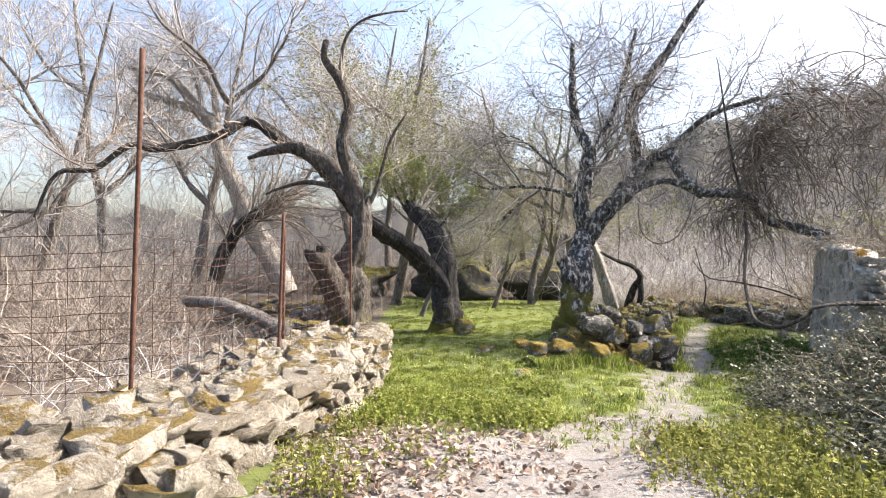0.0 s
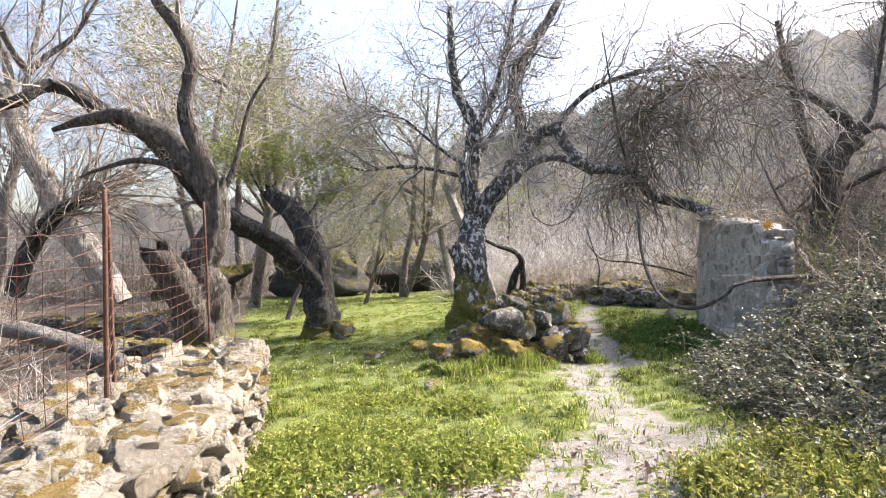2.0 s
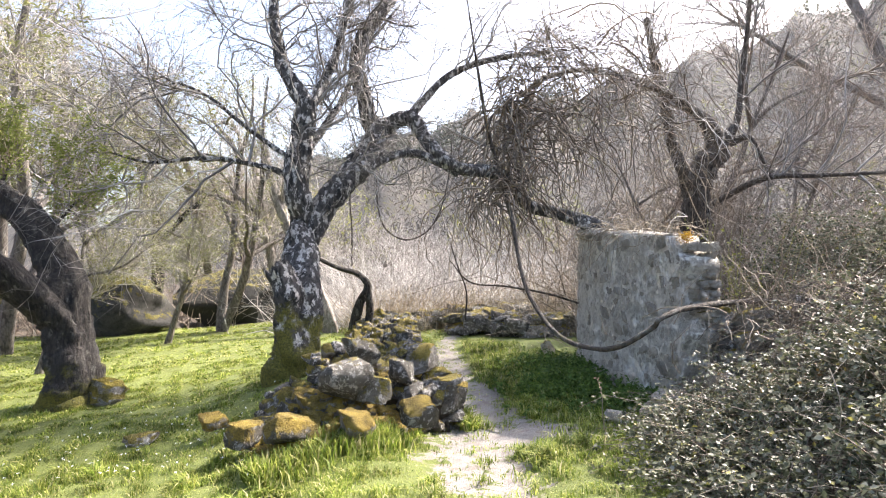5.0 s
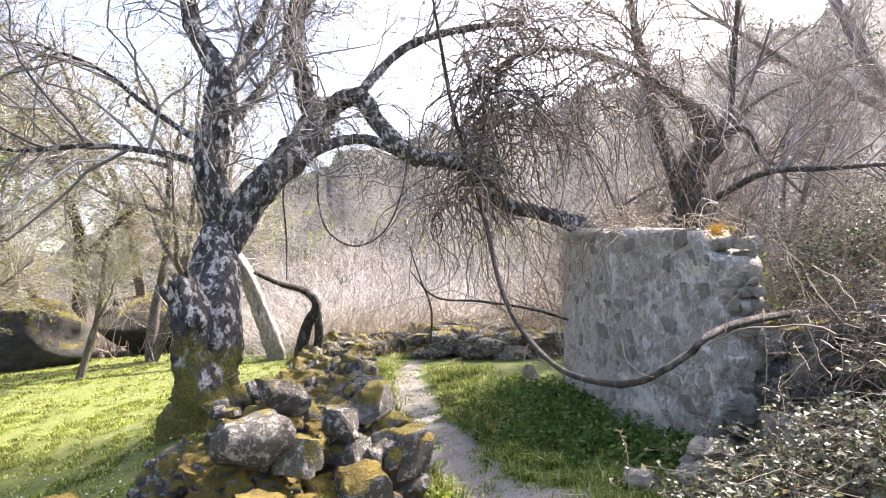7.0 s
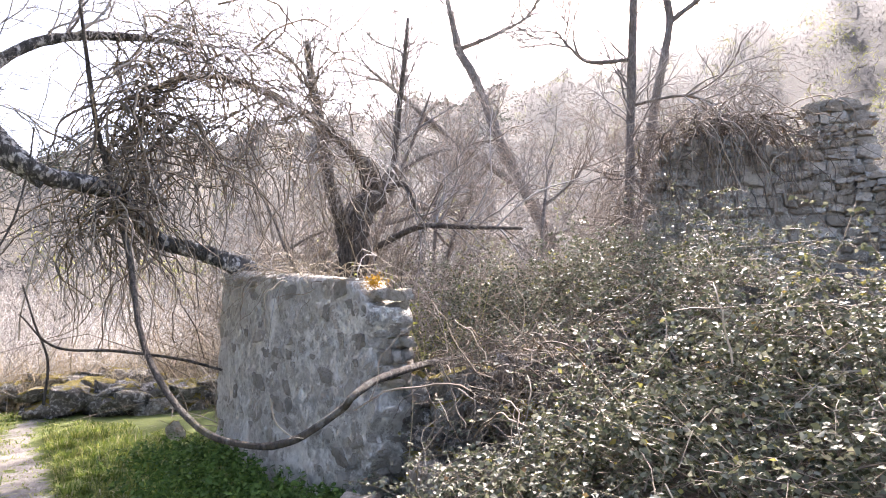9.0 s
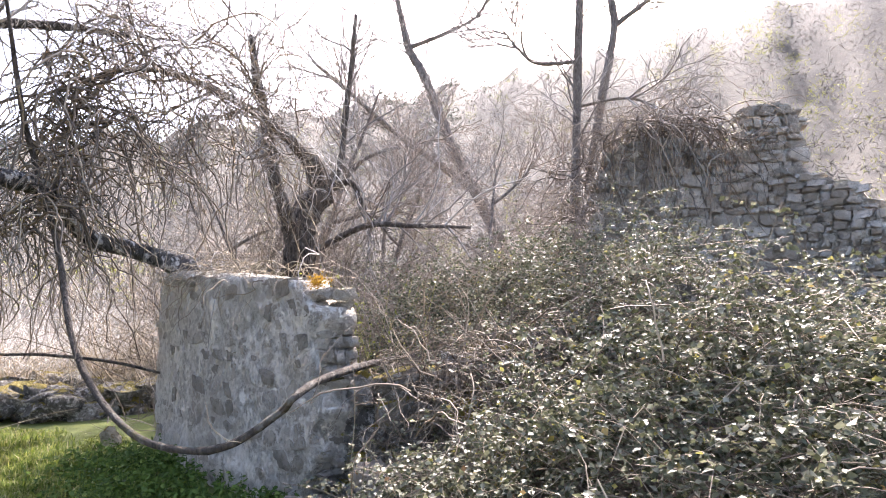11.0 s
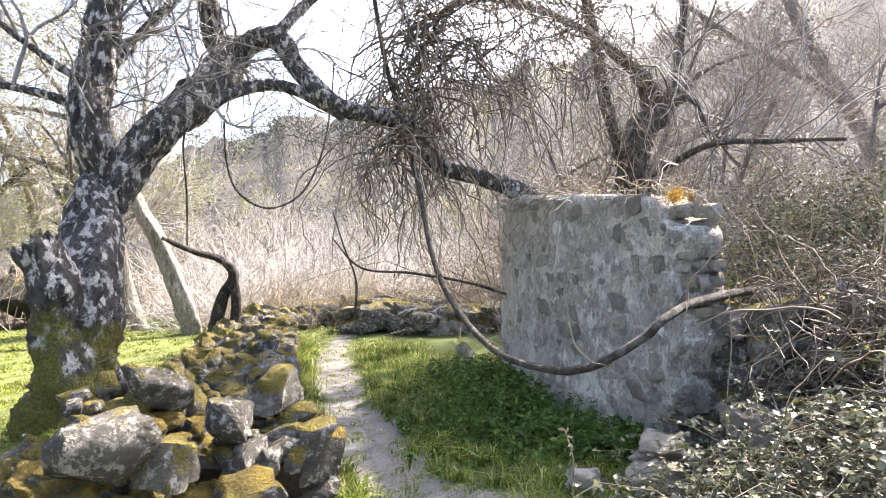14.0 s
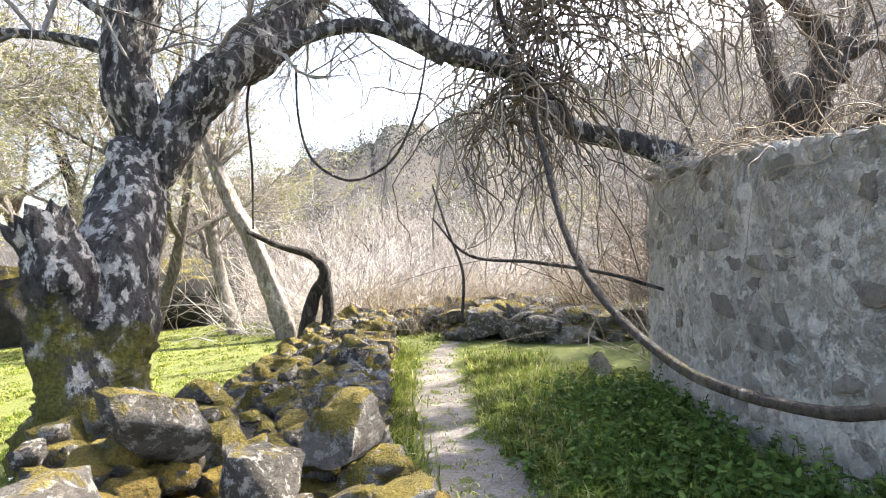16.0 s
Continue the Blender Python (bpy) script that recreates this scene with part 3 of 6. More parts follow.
def build_ground():
    turns, rings = 330, 220
    radius = np.concatenate([np.linspace(0.05, 14, 150), 14 * (1500 / 14) ** np.linspace(0.02, 1, rings - 150)])
    a = np.arange(turns) * 2 * math.pi / turns
    x = 2.5 + radius[:, None] * np.sin(a)[None]
    y = 9.0 + radius[:, None] * np.cos(a)[None]
    z = ground_height(x, y)
    pile = Pile()
    i, j = np.meshgrid(np.arange(rings - 1), np.arange(turns), indexing="ij")
    j2 = (j + 1) % turns
    pile.add(np.stack([x, y, z], -1).reshape(-1, 3), np.stack([i * turns + j, (i + 1) * turns + j, (i + 1) * turns + j2, i * turns + j2], -1).reshape(-1, 4))
    pile.add([(2.5, 9.0, float(ground_height(2.5, 9.0)))])
    centre = pile.n - 1
    pile.t.append(np.stack([np.full(turns, centre), np.arange(turns), (np.arange(turns) + 1) % turns], -1))
    me = pile.mesh("ground")
    co = np.zeros(len(me.vertices) * 3, dtype=np.float32)
    me.vertices.foreach_get("co", co)
    vx, vy = co[0::3], co[1::3]
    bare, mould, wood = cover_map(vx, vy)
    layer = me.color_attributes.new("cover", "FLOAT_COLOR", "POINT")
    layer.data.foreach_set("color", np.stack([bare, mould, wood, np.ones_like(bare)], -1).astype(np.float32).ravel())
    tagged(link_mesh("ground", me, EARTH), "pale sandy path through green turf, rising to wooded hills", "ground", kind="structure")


def cover_map(x, y):
    """How bare, how covered in leaf mould and how wooded the ground is."""
    pd, _ = from_line(x, y, PATH_LINE)
    width = np.interp(y, [3, 5.5, 7.5, 9, 12, 14, 18, 20], [1.5, 0.9, 0.46, 0.42, 0.66, 0.44, 0.26, 0.12])
    width = width * (1 + 0.45 * waves(x, y, 0.8, 15))
    bare = (1 - ease(width * 0.5, width * 1.4, pd)) * (0.74 + 0.5 * waves(x, y, 0.45, 16))
    bare = np.clip(np.maximum(bare, (1 - ease(4.8, 6.6, y + 0.5 * waves(x, y, 1.2, 5))) * ease(-1.5, -0.6, x)), 0, 1)
    bare = np.maximum(bare, 1.05 * np.exp(-(((x - 4.6) / 0.75) ** 2 + ((y - 10.8) / 0.65) ** 2)))
    bare = np.maximum(bare, 0.8 * np.exp(-(((x - 2.7) / 0.95) ** 2 + ((y - 6.55 - 0.2 * (x - 2.7)) / 0.5) ** 2)))
    bare = np.clip(bare, 0, 1)
    bd, bs = from_line(x, y, BANK_LINE)
    mould = np.where(bs > 0, ease(0.0, 0.8, bd), 0)
    mould = np.maximum(mould, 1 - ease(-2.2, -1.2, x))
    mould = np.maximum(mould, ease(25, 28, y))
    mould = np.maximum(mould, 0.75 * (1 - ease(3.5, 6.0, y)) * ease(0.2, 0.9, waves(x, y, 1.5, 6) + 0.5) * (1 - ease(0.3, 0.9, x)))
    r = np.hypot(x - 2, y - 7)
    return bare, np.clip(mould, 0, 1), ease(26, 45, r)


build_ground()

# ---- dry stone wall beside the fence ----
WALL_FACE = np.array([(-2.1, 1.6), (-1.68, 3.0), (-1.36, 4.2), (-1.1, 5.2), (-0.88, 6.6), (-0.82, 8.0), (-0.8, 9.9)])


def earth_core(name, parent, line, width, top, sink=0.2, fall=0.0):
    """The dark earth fill behind the stones of a wall."""
    pile = Pile()
    n = 40
    f = np.linspace(0, 1, n)
    c = np.stack([np.interp(f, np.linspace(0, 1, len(line)), line[:, k]) for k in (0, 1)], -1)
    tan = unit(np.gradient(c, axis=0))
    left = np.stack([-tan[:, 1], tan[:, 0]], -1)
    rows = []
    for off, high in ((0.1, 0), (0.14, 1), (width * 0.5, 1.05), (width - 0.14, 1), (width - 0.1, 0)):
        p = c + left * off
        g = ground_height(p[:, 0], p[:, 1])
        rows.append(np.stack([p[:, 0], p[:, 1], g - sink + (sink + top - 0.09 - fall * off) * high + 0.04 * waves(p[:, 0], p[:, 1], 0.5, 11) * high], -1))
    v = np.stack(rows, 1)
    i, j = np.meshgrid(np.arange(n - 1), np.arange(4), indexing="ij")
    at = i * 5 + j
    pile.add(v.reshape(-1, 3), np.stack([at, at + 1, at + 6, at + 5], -1).reshape(-1, 4))
    pile.q.append(np.array([[0, 1, 2, 3]]))
    link_mesh("earth_fill", pile.mesh("earth_fill"), SOIL, parent)


def face_stones(parent, line, meshes, rng, height, deep, course, length, back=0.0, rough=0.05):
    """Courses of stones along a line, seen from its right side."""
    seg = np.hypot(*np.diff(line, axis=0).T)
    along = np.concatenate([[0], np.cumsum(seg)])
    z = 0.0
    while z < height - 0.03:
        high = course * rng.uniform(0.75, 1.3)
        s = rng.uniform(0, 0.2)
        while s < along[-1]:
            ln = length * rng.uniform(0.55, 1.6)
            x, y = np.interp(s + ln / 2, along, line[:, 0]), np.interp(s + ln / 2, along, line[:, 1])
            k = min(np.searchsorted(along, s + ln / 2), len(seg)) - 1
            ux, uy = (line[k + 1] - line[k]) / seg[k]
            d = deep * rng.uniform(0.8, 1.25)
            off = d / 2 - rng.uniform(0, rough) + back + 0.06 * z
            g = float(ground_height(x, y))
            hh = high * rng.uniform(0.85, 1.25)
            put_stone(meshes, rng, parent, x - uy * off, y + ux * off, g - 0.04 + z + hh / 2, ln * 1.08, d, hh * 1.1, math.degrees(math.atan2(uy, ux)) + rng.uniform(-9, 9))
            s += ln
        z += high * 0.95


def top_stones(parent, line, meshes, rng, count, width, height, size, lift=0.0, tip=14, tall=1.0, fall=0.0):
    for _ in range(count):
        f = rng.uniform(0, 1) * (len(line) - 1.001)
        k = int(f)
        p = line[k] + (line[k + 1] - line[k]) * (f - k)
        t = line[k + 1] - line[k]
        t = t / np.hypot(*t)
        off = rng.uniform(0.1, width)
        x, y = p[0] - t[1] * off, p[1] + t[0] * off
        s = size * rng.uniform(0.6, 1.5)
        put_stone(meshes, rng, parent, x, y, float(ground_height(p[0], p[1])) + height - fall * off + lift * rng.uniform(0, 1) + s * 0.05, s * 1.25, s * rng.uniform(0.75, 1.1), s * rng.uniform(0.4, 0.7) * tall, rng.uniform(0, 360), tip)


def build_fence_wall():
    rng = np.random.default_rng(21)
    top = tagged(new("stone_wall"), "sunlit dry stone wall of pale lichened field stones", "wall", kind="structure")
    made = stone_set(STONE_SUNNY, 18, 100, 0.92, 0.15, 8, (0.72, 1.1))
    earth_core("earth_fill", top, WALL_FACE, 0.95, 0.58)
    face_stones(top, WALL_FACE, made, rng, 0.62, 0.32, 0.145, 0.24, 0.0, 0.12)
    top_stones(top, WALL_FACE, made, rng, 290, 0.95, 0.55, 0.18, 0.1, 20, 1.6)
    top_stones(top, WALL_FACE[3:], made, rng, 90, 1.6, 0.42, 0.24, 0.16, 24, 1.1)
    turn_line = np.array([(-1.75, 3.1), (-2.4, 3.55), (-3.4, 4.0), (-4.6, 4.2)])
    top_stones(top, turn_line[::-1], made, rng, 120, 0.8, 0.25, 0.23, 0.22, 16, 1.4)
    for x, y, z, a, b, c, r in ((-3.05, 4.45, 0.33, 0.62, 0.5, 0.3, 10), (-2.55, 4.3, 0.27, 0.5, 0.42, 0.28, 40), (-1.95, 3.6, 0.22, 0.6, 0.45, 0.36, 15), (-1.5, 4.15, 0.4, 0.42, 0.36, 0.22, 60),
                                (-1.75, 4.75, 0.44, 0.45, 0.38, 0.18, 0), (-2.4, 3.75, 0.2, 0.5, 0.4, 0.34, 80), (-1.75, 3.4, 0.25, 0.5, 0.42, 0.4, 30), (-2.0, 4.15, 0.36, 0.42, 0.4, 0.26, 100)):
        put_stone(made, rng, top, x - 0.1, y, z, a * 0.8, b * 0.8, c, r)
    # the wall sinks towards its ruined near end
    for ob in top.children:
        if ob.name.startswith("stone"):
            ob.location.z -= 0.24 * (1 - float(ease(4.6, 7.6, ob.location.y)))
        else:
            for v in ob.data.vertices:
                v.co.z -= 0.24 * (1 - float(ease(4.6, 7.6, v.co.y)))


build_fence_wall()


# ---- tumbled mossy wall by the lichened tree ----
RUBBLE_FACE = np.array([(4.2, 11.5), (4.35, 12.5), (4.75, 13.6), (5.2, 14.8), (5.8, 16.2), (6.5, 17.8), (6.8, 18.5)])


def build_rubble_wall():
    rng = np.random.default_rng(33)
    top = tagged(new("rubble_wall"), "tumbled dry stone wall thick with yellow-green moss", "wall", kind="structure")
    bare = stone_set(STONE_BARE, 8, 361, 0.62, 0.12, 8, (0.72, 1.0))
    made = stone_set(STONE_MOSSY, 15, 300, 0.7, 0.11, 9, (0.66, 1.0)) + bare[:5]
    earth_core("earth_fill", top, RUBBLE_FACE, 1.25, 0.5, 0.2, 0.16)
    face_stones(top, RUBBLE_FACE, made, rng, 0.56, 0.28, 0.13, 0.17, 0.0, 0.16)
    top_stones(top, RUBBLE_FACE, made, rng, 400, 1.3, 0.44, 0.18, 0.2, 28, 1.4, 0.16)
    gold = stone_set(STONE_GOLDEN, 10, 380, 0.7, 0.11, 9, (0.66, 1.0))
    # the spread of fallen stones at its near end
    for _ in range(330):
        f, g = rng.uniform(0, 1), rng.uniform(0, 1)
        x = 1.9 + 2.35 * f + rng.normal() * 0.08
        y = 10.75 + 0.9 * f + 1.5 * g
        s = rng.uniform(0.1, 0.21)
        z = float(ground_height(x, y)) + 0.03 + 0.42 * ease(0.0, 0.6, g) * ease(0.0, 0.45, f) * rng.uniform(0.4, 1)
        put_stone(gold if g < 0.6 else made, rng, top, x, y, z + s * 0.2, s * 1.2, s, s * 0.8, rng.uniform(0, 360), 24)
    for x, y, z, a, b, c, r in ((2.8, 11.35, 0.13, 0.74, 0.46, 0.48, 12), (2.05, 10.95, -0.18, 0.5, 0.42, 0.42, 20), (3.1, 11.3, 0.02, 0.42, 0.4, 0.36, 30), (3.55, 11.7, 0.08, 0.42, 0.4, 0.34, 70),
                                (4.15, 11.65, -0.3, 0.45, 0.42, 0.5, 0), (2.7, 10.85, -0.22, 0.42, 0.4, 0.36, 50), (3.2, 12.0, 0.3, 0.5, 0.42, 0.34, 15), (4.1, 12.2, 0.12, 0.42, 0.4, 0.4, 40),
                                (3.5, 11.15, -0.25, 0.4, 0.36, 0.36, 0), (1.6, 12.3, -0.34, 0.36, 0.3, 0.22, 10), (1.75, 11.3, -0.3, 0.4, 0.34, 0.3, 35)):
        put_stone(bare if a > 0.7 else gold if z < -0.1 else made, rng, top, x, y, z, a * 0.82, b * 0.82, c * 0.85, r)


build_rubble_wall()


def build_far_walls():
    rng = np.random.default_rng(44)
    made = stone_set(STONE_MOSSY, 2, 500, 0.7, 0.18) + stone_set(STONE_BARE, 11, 520, 0.85, 0.16, 7, (0.7, 1.1))
    for line, count, high, size, label in (
            (np.array([(8.3, 19.6), (8.9, 18.4), (9.6, 17.6), (10.6, 16.8)]), 60, 0.15, 0.42, "low tumbled row of mossy stones across the track"),
            (np.array([(-5.5, 15.5), (-3.6, 15.2), (-2.2, 14.6)]), 70, 0.2, 0.38, "mossy tumbled stone wall behind the wire fence"),
            (np.array([(6.9, 20.2), (8.2, 20.8), (9.5, 20.8), (12, 20.2)]), 60, 0.12, 0.4, "low mossy stone row below the dry thicket"),
            (np.array([(-3.2, 11.5), (-2.2, 11.6), (-1.5, 10.9)]), 45, 0.2, 0.34, "heap of grey stones behind the fence wall")):
        top = tagged(new("stone_row"), label, "stone wall", kind="structure")
        top_stones(top, line, made, rng, count, 0.7, high, size, 0.3)
        top_stones(top, line, made, rng, count // 2, 0.9, 0.0, size, 0.1)


build_far_walls()

# ---- ruins ----


def ruin_block():
    """Stub of a rendered rubble wall with a broken right end and an uneven top."""
    rng = np.random.default_rng(55)
    a, b = np.array((6.83, 10.47)), np.array((8.55, 14.55))
    t = (b - a) / np.hypot(*(b - a))
    nrm = np.array((t[1], -t[0]))           # away from the path
    length = float(np.hypot(*(b - a)))
    nu, nv, thick = 90, 46, 0.42
    v = np.zeros((nu, nv, 2, 3))
    for i in range(nu):
        f = i / (nu - 1)
        top = np.interp(f, [0, 0.04, 0.08, 0.3, 0.55, 0.8, 1.0], [1.3, 1.42, 1.54, 1.64, 1.7, 1.8, 1.86]) + 0.04 * math.sin(i * 1.7) + rng.normal() * 0.015
        for j in range(nv):
            g = j / (nv - 1)
            for side in (0, 1):
                end = (0.05 * math.sin(g * 9) + 0.05 * math.sin(g * 31 + side)) * (1 - ease(0, 0.1, f))
                c = a + t * (f * length + end)
                bow = -0.16 * math.sin(f * math.pi) + 0.035 * noise.noise(Vector((f * 16, g * 9, side * 9))) + 0.02 * noise.noise(Vector((f * 45, g * 24, side * 9)))
                c = c + nrm * (side * thick + bow - 0.1 * (1 - g) * (1 - side))
                z0 = -0.75
                v[i, j, side] = (c[0], c[1], z0 + (top - z0) * g)
    pile = Pile()
    idx = lambda i, j, s: (i * nv + j) * 2 + s
    quads = []
    for i in range(nu - 1):
        for j in range(nv - 1):
            quads.append((idx(i, j, 0), idx(i, j + 1, 0), idx(i + 1, j + 1, 0), idx(i + 1, j, 0)))
            quads.append((idx(i, j, 1), idx(i + 1, j, 1), idx(i + 1, j + 1, 1), idx(i, j + 1, 1)))
        quads.append((idx(i, nv - 1, 0), idx(i, nv - 1, 1), idx(i + 1, nv - 1, 1), idx(i + 1, nv - 1, 0)))
    for j in range(nv - 1):
        quads.append((idx(0, j, 0), idx(0, j, 1), idx(0, j + 1, 1), idx(0, j + 1, 0)))
        quads.append((idx(nu - 1, j, 0), idx(nu - 1, j + 1, 0), idx(nu - 1, j + 1, 1), idx(nu - 1, j, 1)))
    pile.add(v.reshape(-1, 3), quads)
    wall = tagged(link_mesh("ruined_wall", pile.mesh("ruined_wall", False), PLASTER), "ruined wall stub with flaking grey lime render over rubble", "ruined wall", kind="structure")
    made = stone_set(STONE_TAN, 8, 600, 0.85, 0.1, 5, (0.9, 1.2))
    # rubble in rough courses that shows where the render has come away, and the broken end and top
    turn = math.degrees(math.atan2(t[1], t[0]))
    z = -0.55
    while z < 1.7:
        high = rng.uniform(0.11, 0.21)
        u = rng.uniform(0, 0.2)
        while u < length - 0.1:
            ln = rng.uniform(0.13, 0.38)
            f = (u + ln / 2) / length
            roof = np.interp(f, [0, 0.08, 0.3, 0.55, 0.8, 1.0], [1.35, 1.5, 1.6, 1.66, 1.76, 1.82])
            bare = 0.5 + 0.5 * noise.noise(Vector((f * 5, z * 1.6, 3.0)))
            if z + high * 0.5 < roof and rng.uniform() < 0.1 + 0.65 * bare:
                g = (z + high / 2 + 0.75) / 2.4
                c = a + t * (u + ln / 2) + nrm * (-0.16 * math.sin(f * math.pi) - 0.1 * (1 - g) + rng.uniform(0.04, 0.072))
                put_stone(made, rng, wall, c[0], c[1], z + high / 2, ln * rng.uniform(0.78, 0.98), 0.13, high * rng.uniform(0.75, 1.0), turn + rng.uniform(-4, 4), 7)
            u += ln
        z += high
    made = stone_set(STONE_TAN, 8, 620, 0.9, 0.12, 6, (0.8, 1.15))
    z = -0.5
    while z < 1.5:
        high = rng.uniform(0.06, 0.14)
        for off in (0.12, 0.26, 0.38):
            c = a + t * (0.07 + 0.06 * math.sin(z * 7) + rng.uniform(-0.04, 0.06)) + nrm * (off - 0.1 * (1 - (z + 0.75) / 2.4))
            put_stone(made, rng, wall, c[0], c[1], z + high / 2, rng.uniform(0.13, 0.24), rng.uniform(0.12, 0.17), high * 0.9, turn + rng.uniform(-14, 14), 8)
        z += high
    for k in range(34):
        f = rng.uniform(0.05, 1)
        c = a + t * f * length + nrm * (rng.uniform(0.0, 0.36) - 0.16 * math.sin(f * math.pi))
        put_stone(made, rng, wall, c[0], c[1], 1.52 + 0.26 * f, rng.uniform(0.14, 0.32), rng.uniform(0.14, 0.24), rng.uniform(0.07, 0.14), turn + rng.uniform(-20, 20), 6)
    moss = Pile()
    at = np.array((6.95, 10.55, 1.56)) + rng.normal(size=(500, 3)) * np.array((0.045, 0.045, 0.035))
    leaves(moss, rng, at, np.full(500, 0.022), -0.6, 0.4)
    link_mesh("moss_tuft", moss.mesh("moss_tuft"), ORANGE_MOSS, wall, "orange moss tuft on the wall's top corner", "stuff")


ORANGE_MOSS = leaf_material("orange_moss", [(0.0, (0.3, 0.16, 0.02)), (1.0, (0.55, 0.34, 0.05))], 0.2, 0.3, 0.8)
ruin_block()


def masonry(name, label, a, b, thick, tops, bottom, seed, course=0.17, length=0.34):
    """A rubble-stone wall: a mortar core, and its stones laid in rough courses on the near face, end and top."""
    rng = np.random.default_rng(seed)
    a, b = np.array(a, float), np.array(b, float)
    t = (b - a) / np.hypot(*(b - a))
    nrm = np.array((-t[1], t[0]))
    span = float(np.hypot(*(b - a)))
    pile = Pile()
    fs = np.linspace(0, 1, 30)
    tp = np.interp(fs, [f for f, _ in tops], [z for _, z in tops])
    rows = []
    for off, high in ((-0.03, 0), (-0.03, 1), (-thick, 1), (-thick, 0)):
        p = a + t * fs[:, None] * span + nrm * off
        rows.append(np.stack([p[:, 0], p[:, 1], np.where(high, tp - 0.06, bottom)], -1))
    v = np.stack(rows, 1)
    i, j = np.meshgrid(np.arange(29), np.arange(4), indexing="ij")
    at, j2 = i * 4, (j + 1) % 4
    pile.add(v.reshape(-1, 3), np.stack([at + j, at + j2, at + 4 + j2, at + 4 + j], -1).reshape(-1, 4))
    pile.q.append(np.array([[0, 3, 2, 1], [116, 117, 118, 119]]))
    wall = tagged(link_mesh(name, pile.mesh(name, False), PLASTER), label, "ruined wall", kind="structure")
    made = stone_set(STONE_WARM, 14, 700 + seed, 0.86, 0.1, 6, (0.85, 1.25))
    turn = math.degrees(math.atan2(t[1], t[0]))
    z = bottom
    while z < max(tp):
        high = course * rng.uniform(0.6, 1.4)
        s = -rng.uniform(0, 0.15)
        while s < span:
            ln = length * rng.uniform(0.35, 1.4)
            tier = 2 if rng.uniform() < 0.3 and ln < length * 0.7 else 1
            f = np.clip((s + ln / 2) / span, 0, 1)
            if z + high * 0.6 < np.interp(f, fs, tp) + rng.uniform(-0.05, 0.05):
                c = a + t * (s + ln / 2) - nrm * rng.uniform(0.02, 0.06)
                for k in range(tier):
                    put_stone(made, rng, wall, c[0], c[1], z + high * (k + 0.5) / tier + rng.uniform(-0.02, 0.02), ln * rng.uniform(0.88, 1.02), rng.uniform(0.16, 0.24), high / tier * rng.uniform(0.85, 1.12), turn + rng.uniform(-5, 5), 6)
            s += ln
        z += high
    for f in np.linspace(0, 1, 12):
        c = a + t * f * span - nrm * thick * 0.5
        put_stone(made, rng, wall, c[0], c[1], float(np.interp(f, fs, tp)) - 0.03, 0.36, thick * 0.9, 0.13, turn + rng.uniform(-12, 12), 6)
    return wall


masonry("ruined_house_wall", "tall ruined rubble-stone wall overgrown with dead creeper", (14.1, 6.35), (13.25, 9.15), 0.7, [(0, 3.7), (0.3, 3.75), (0.55, 4.05), (0.8, 4.1), (0.94, 3.8), (1, 3.4)], 0.6, 71, 0.17, 0.36)
masonry("ruined_pillar", "broken stone pier at the corner of the ruined house", (14.2, 5.95), (14.05, 6.72), 0.6, [(0, 4.2), (0.4, 4.55), (1, 4.5)], 3.3, 72, 0.16, 0.3)
masonry("ruined_side_wall", "crumbling stone wall stepping down from the ruined house", (13.4, 4.5), (14.0, 6.3), 0.6, [(0, 1.9), (0.3, 2.5), (0.45, 2.95), (0.7, 3.05), (0.85, 3.3), (1, 3.4)], 0.6, 73, 0.12, 0.24)


def boulder(name, label, x, y, z, sx, sy, sz, turn, mat, seed, squarish=0.4):
    me = stone_mesh(seed, squarish, 0.22)
    bm = bmesh.new()
    bm.from_mesh(me)
    bmesh.ops.subdivide_edges(bm, edges=bm.edges[:], cuts=1, use_grid_fill=True)
    for v in bm.verts:
        v.co += v.co.normalized() * 0.04 * noise.noise(v.co * 6 + Vector((seed, 0, 0)))
    bm.to_mesh(me)
    bm.free()
    me.polygons.foreach_set("use_smooth", np.ones(len(me.polygons), dtype=bool))
    ob = tagged(link_mesh(name, me, mat), label, "boulder")
    ob.matrix_basis = pose(x, y, z, 0, 0, turn) @ Matrix.Diagonal((sx, sy, sz, 1))


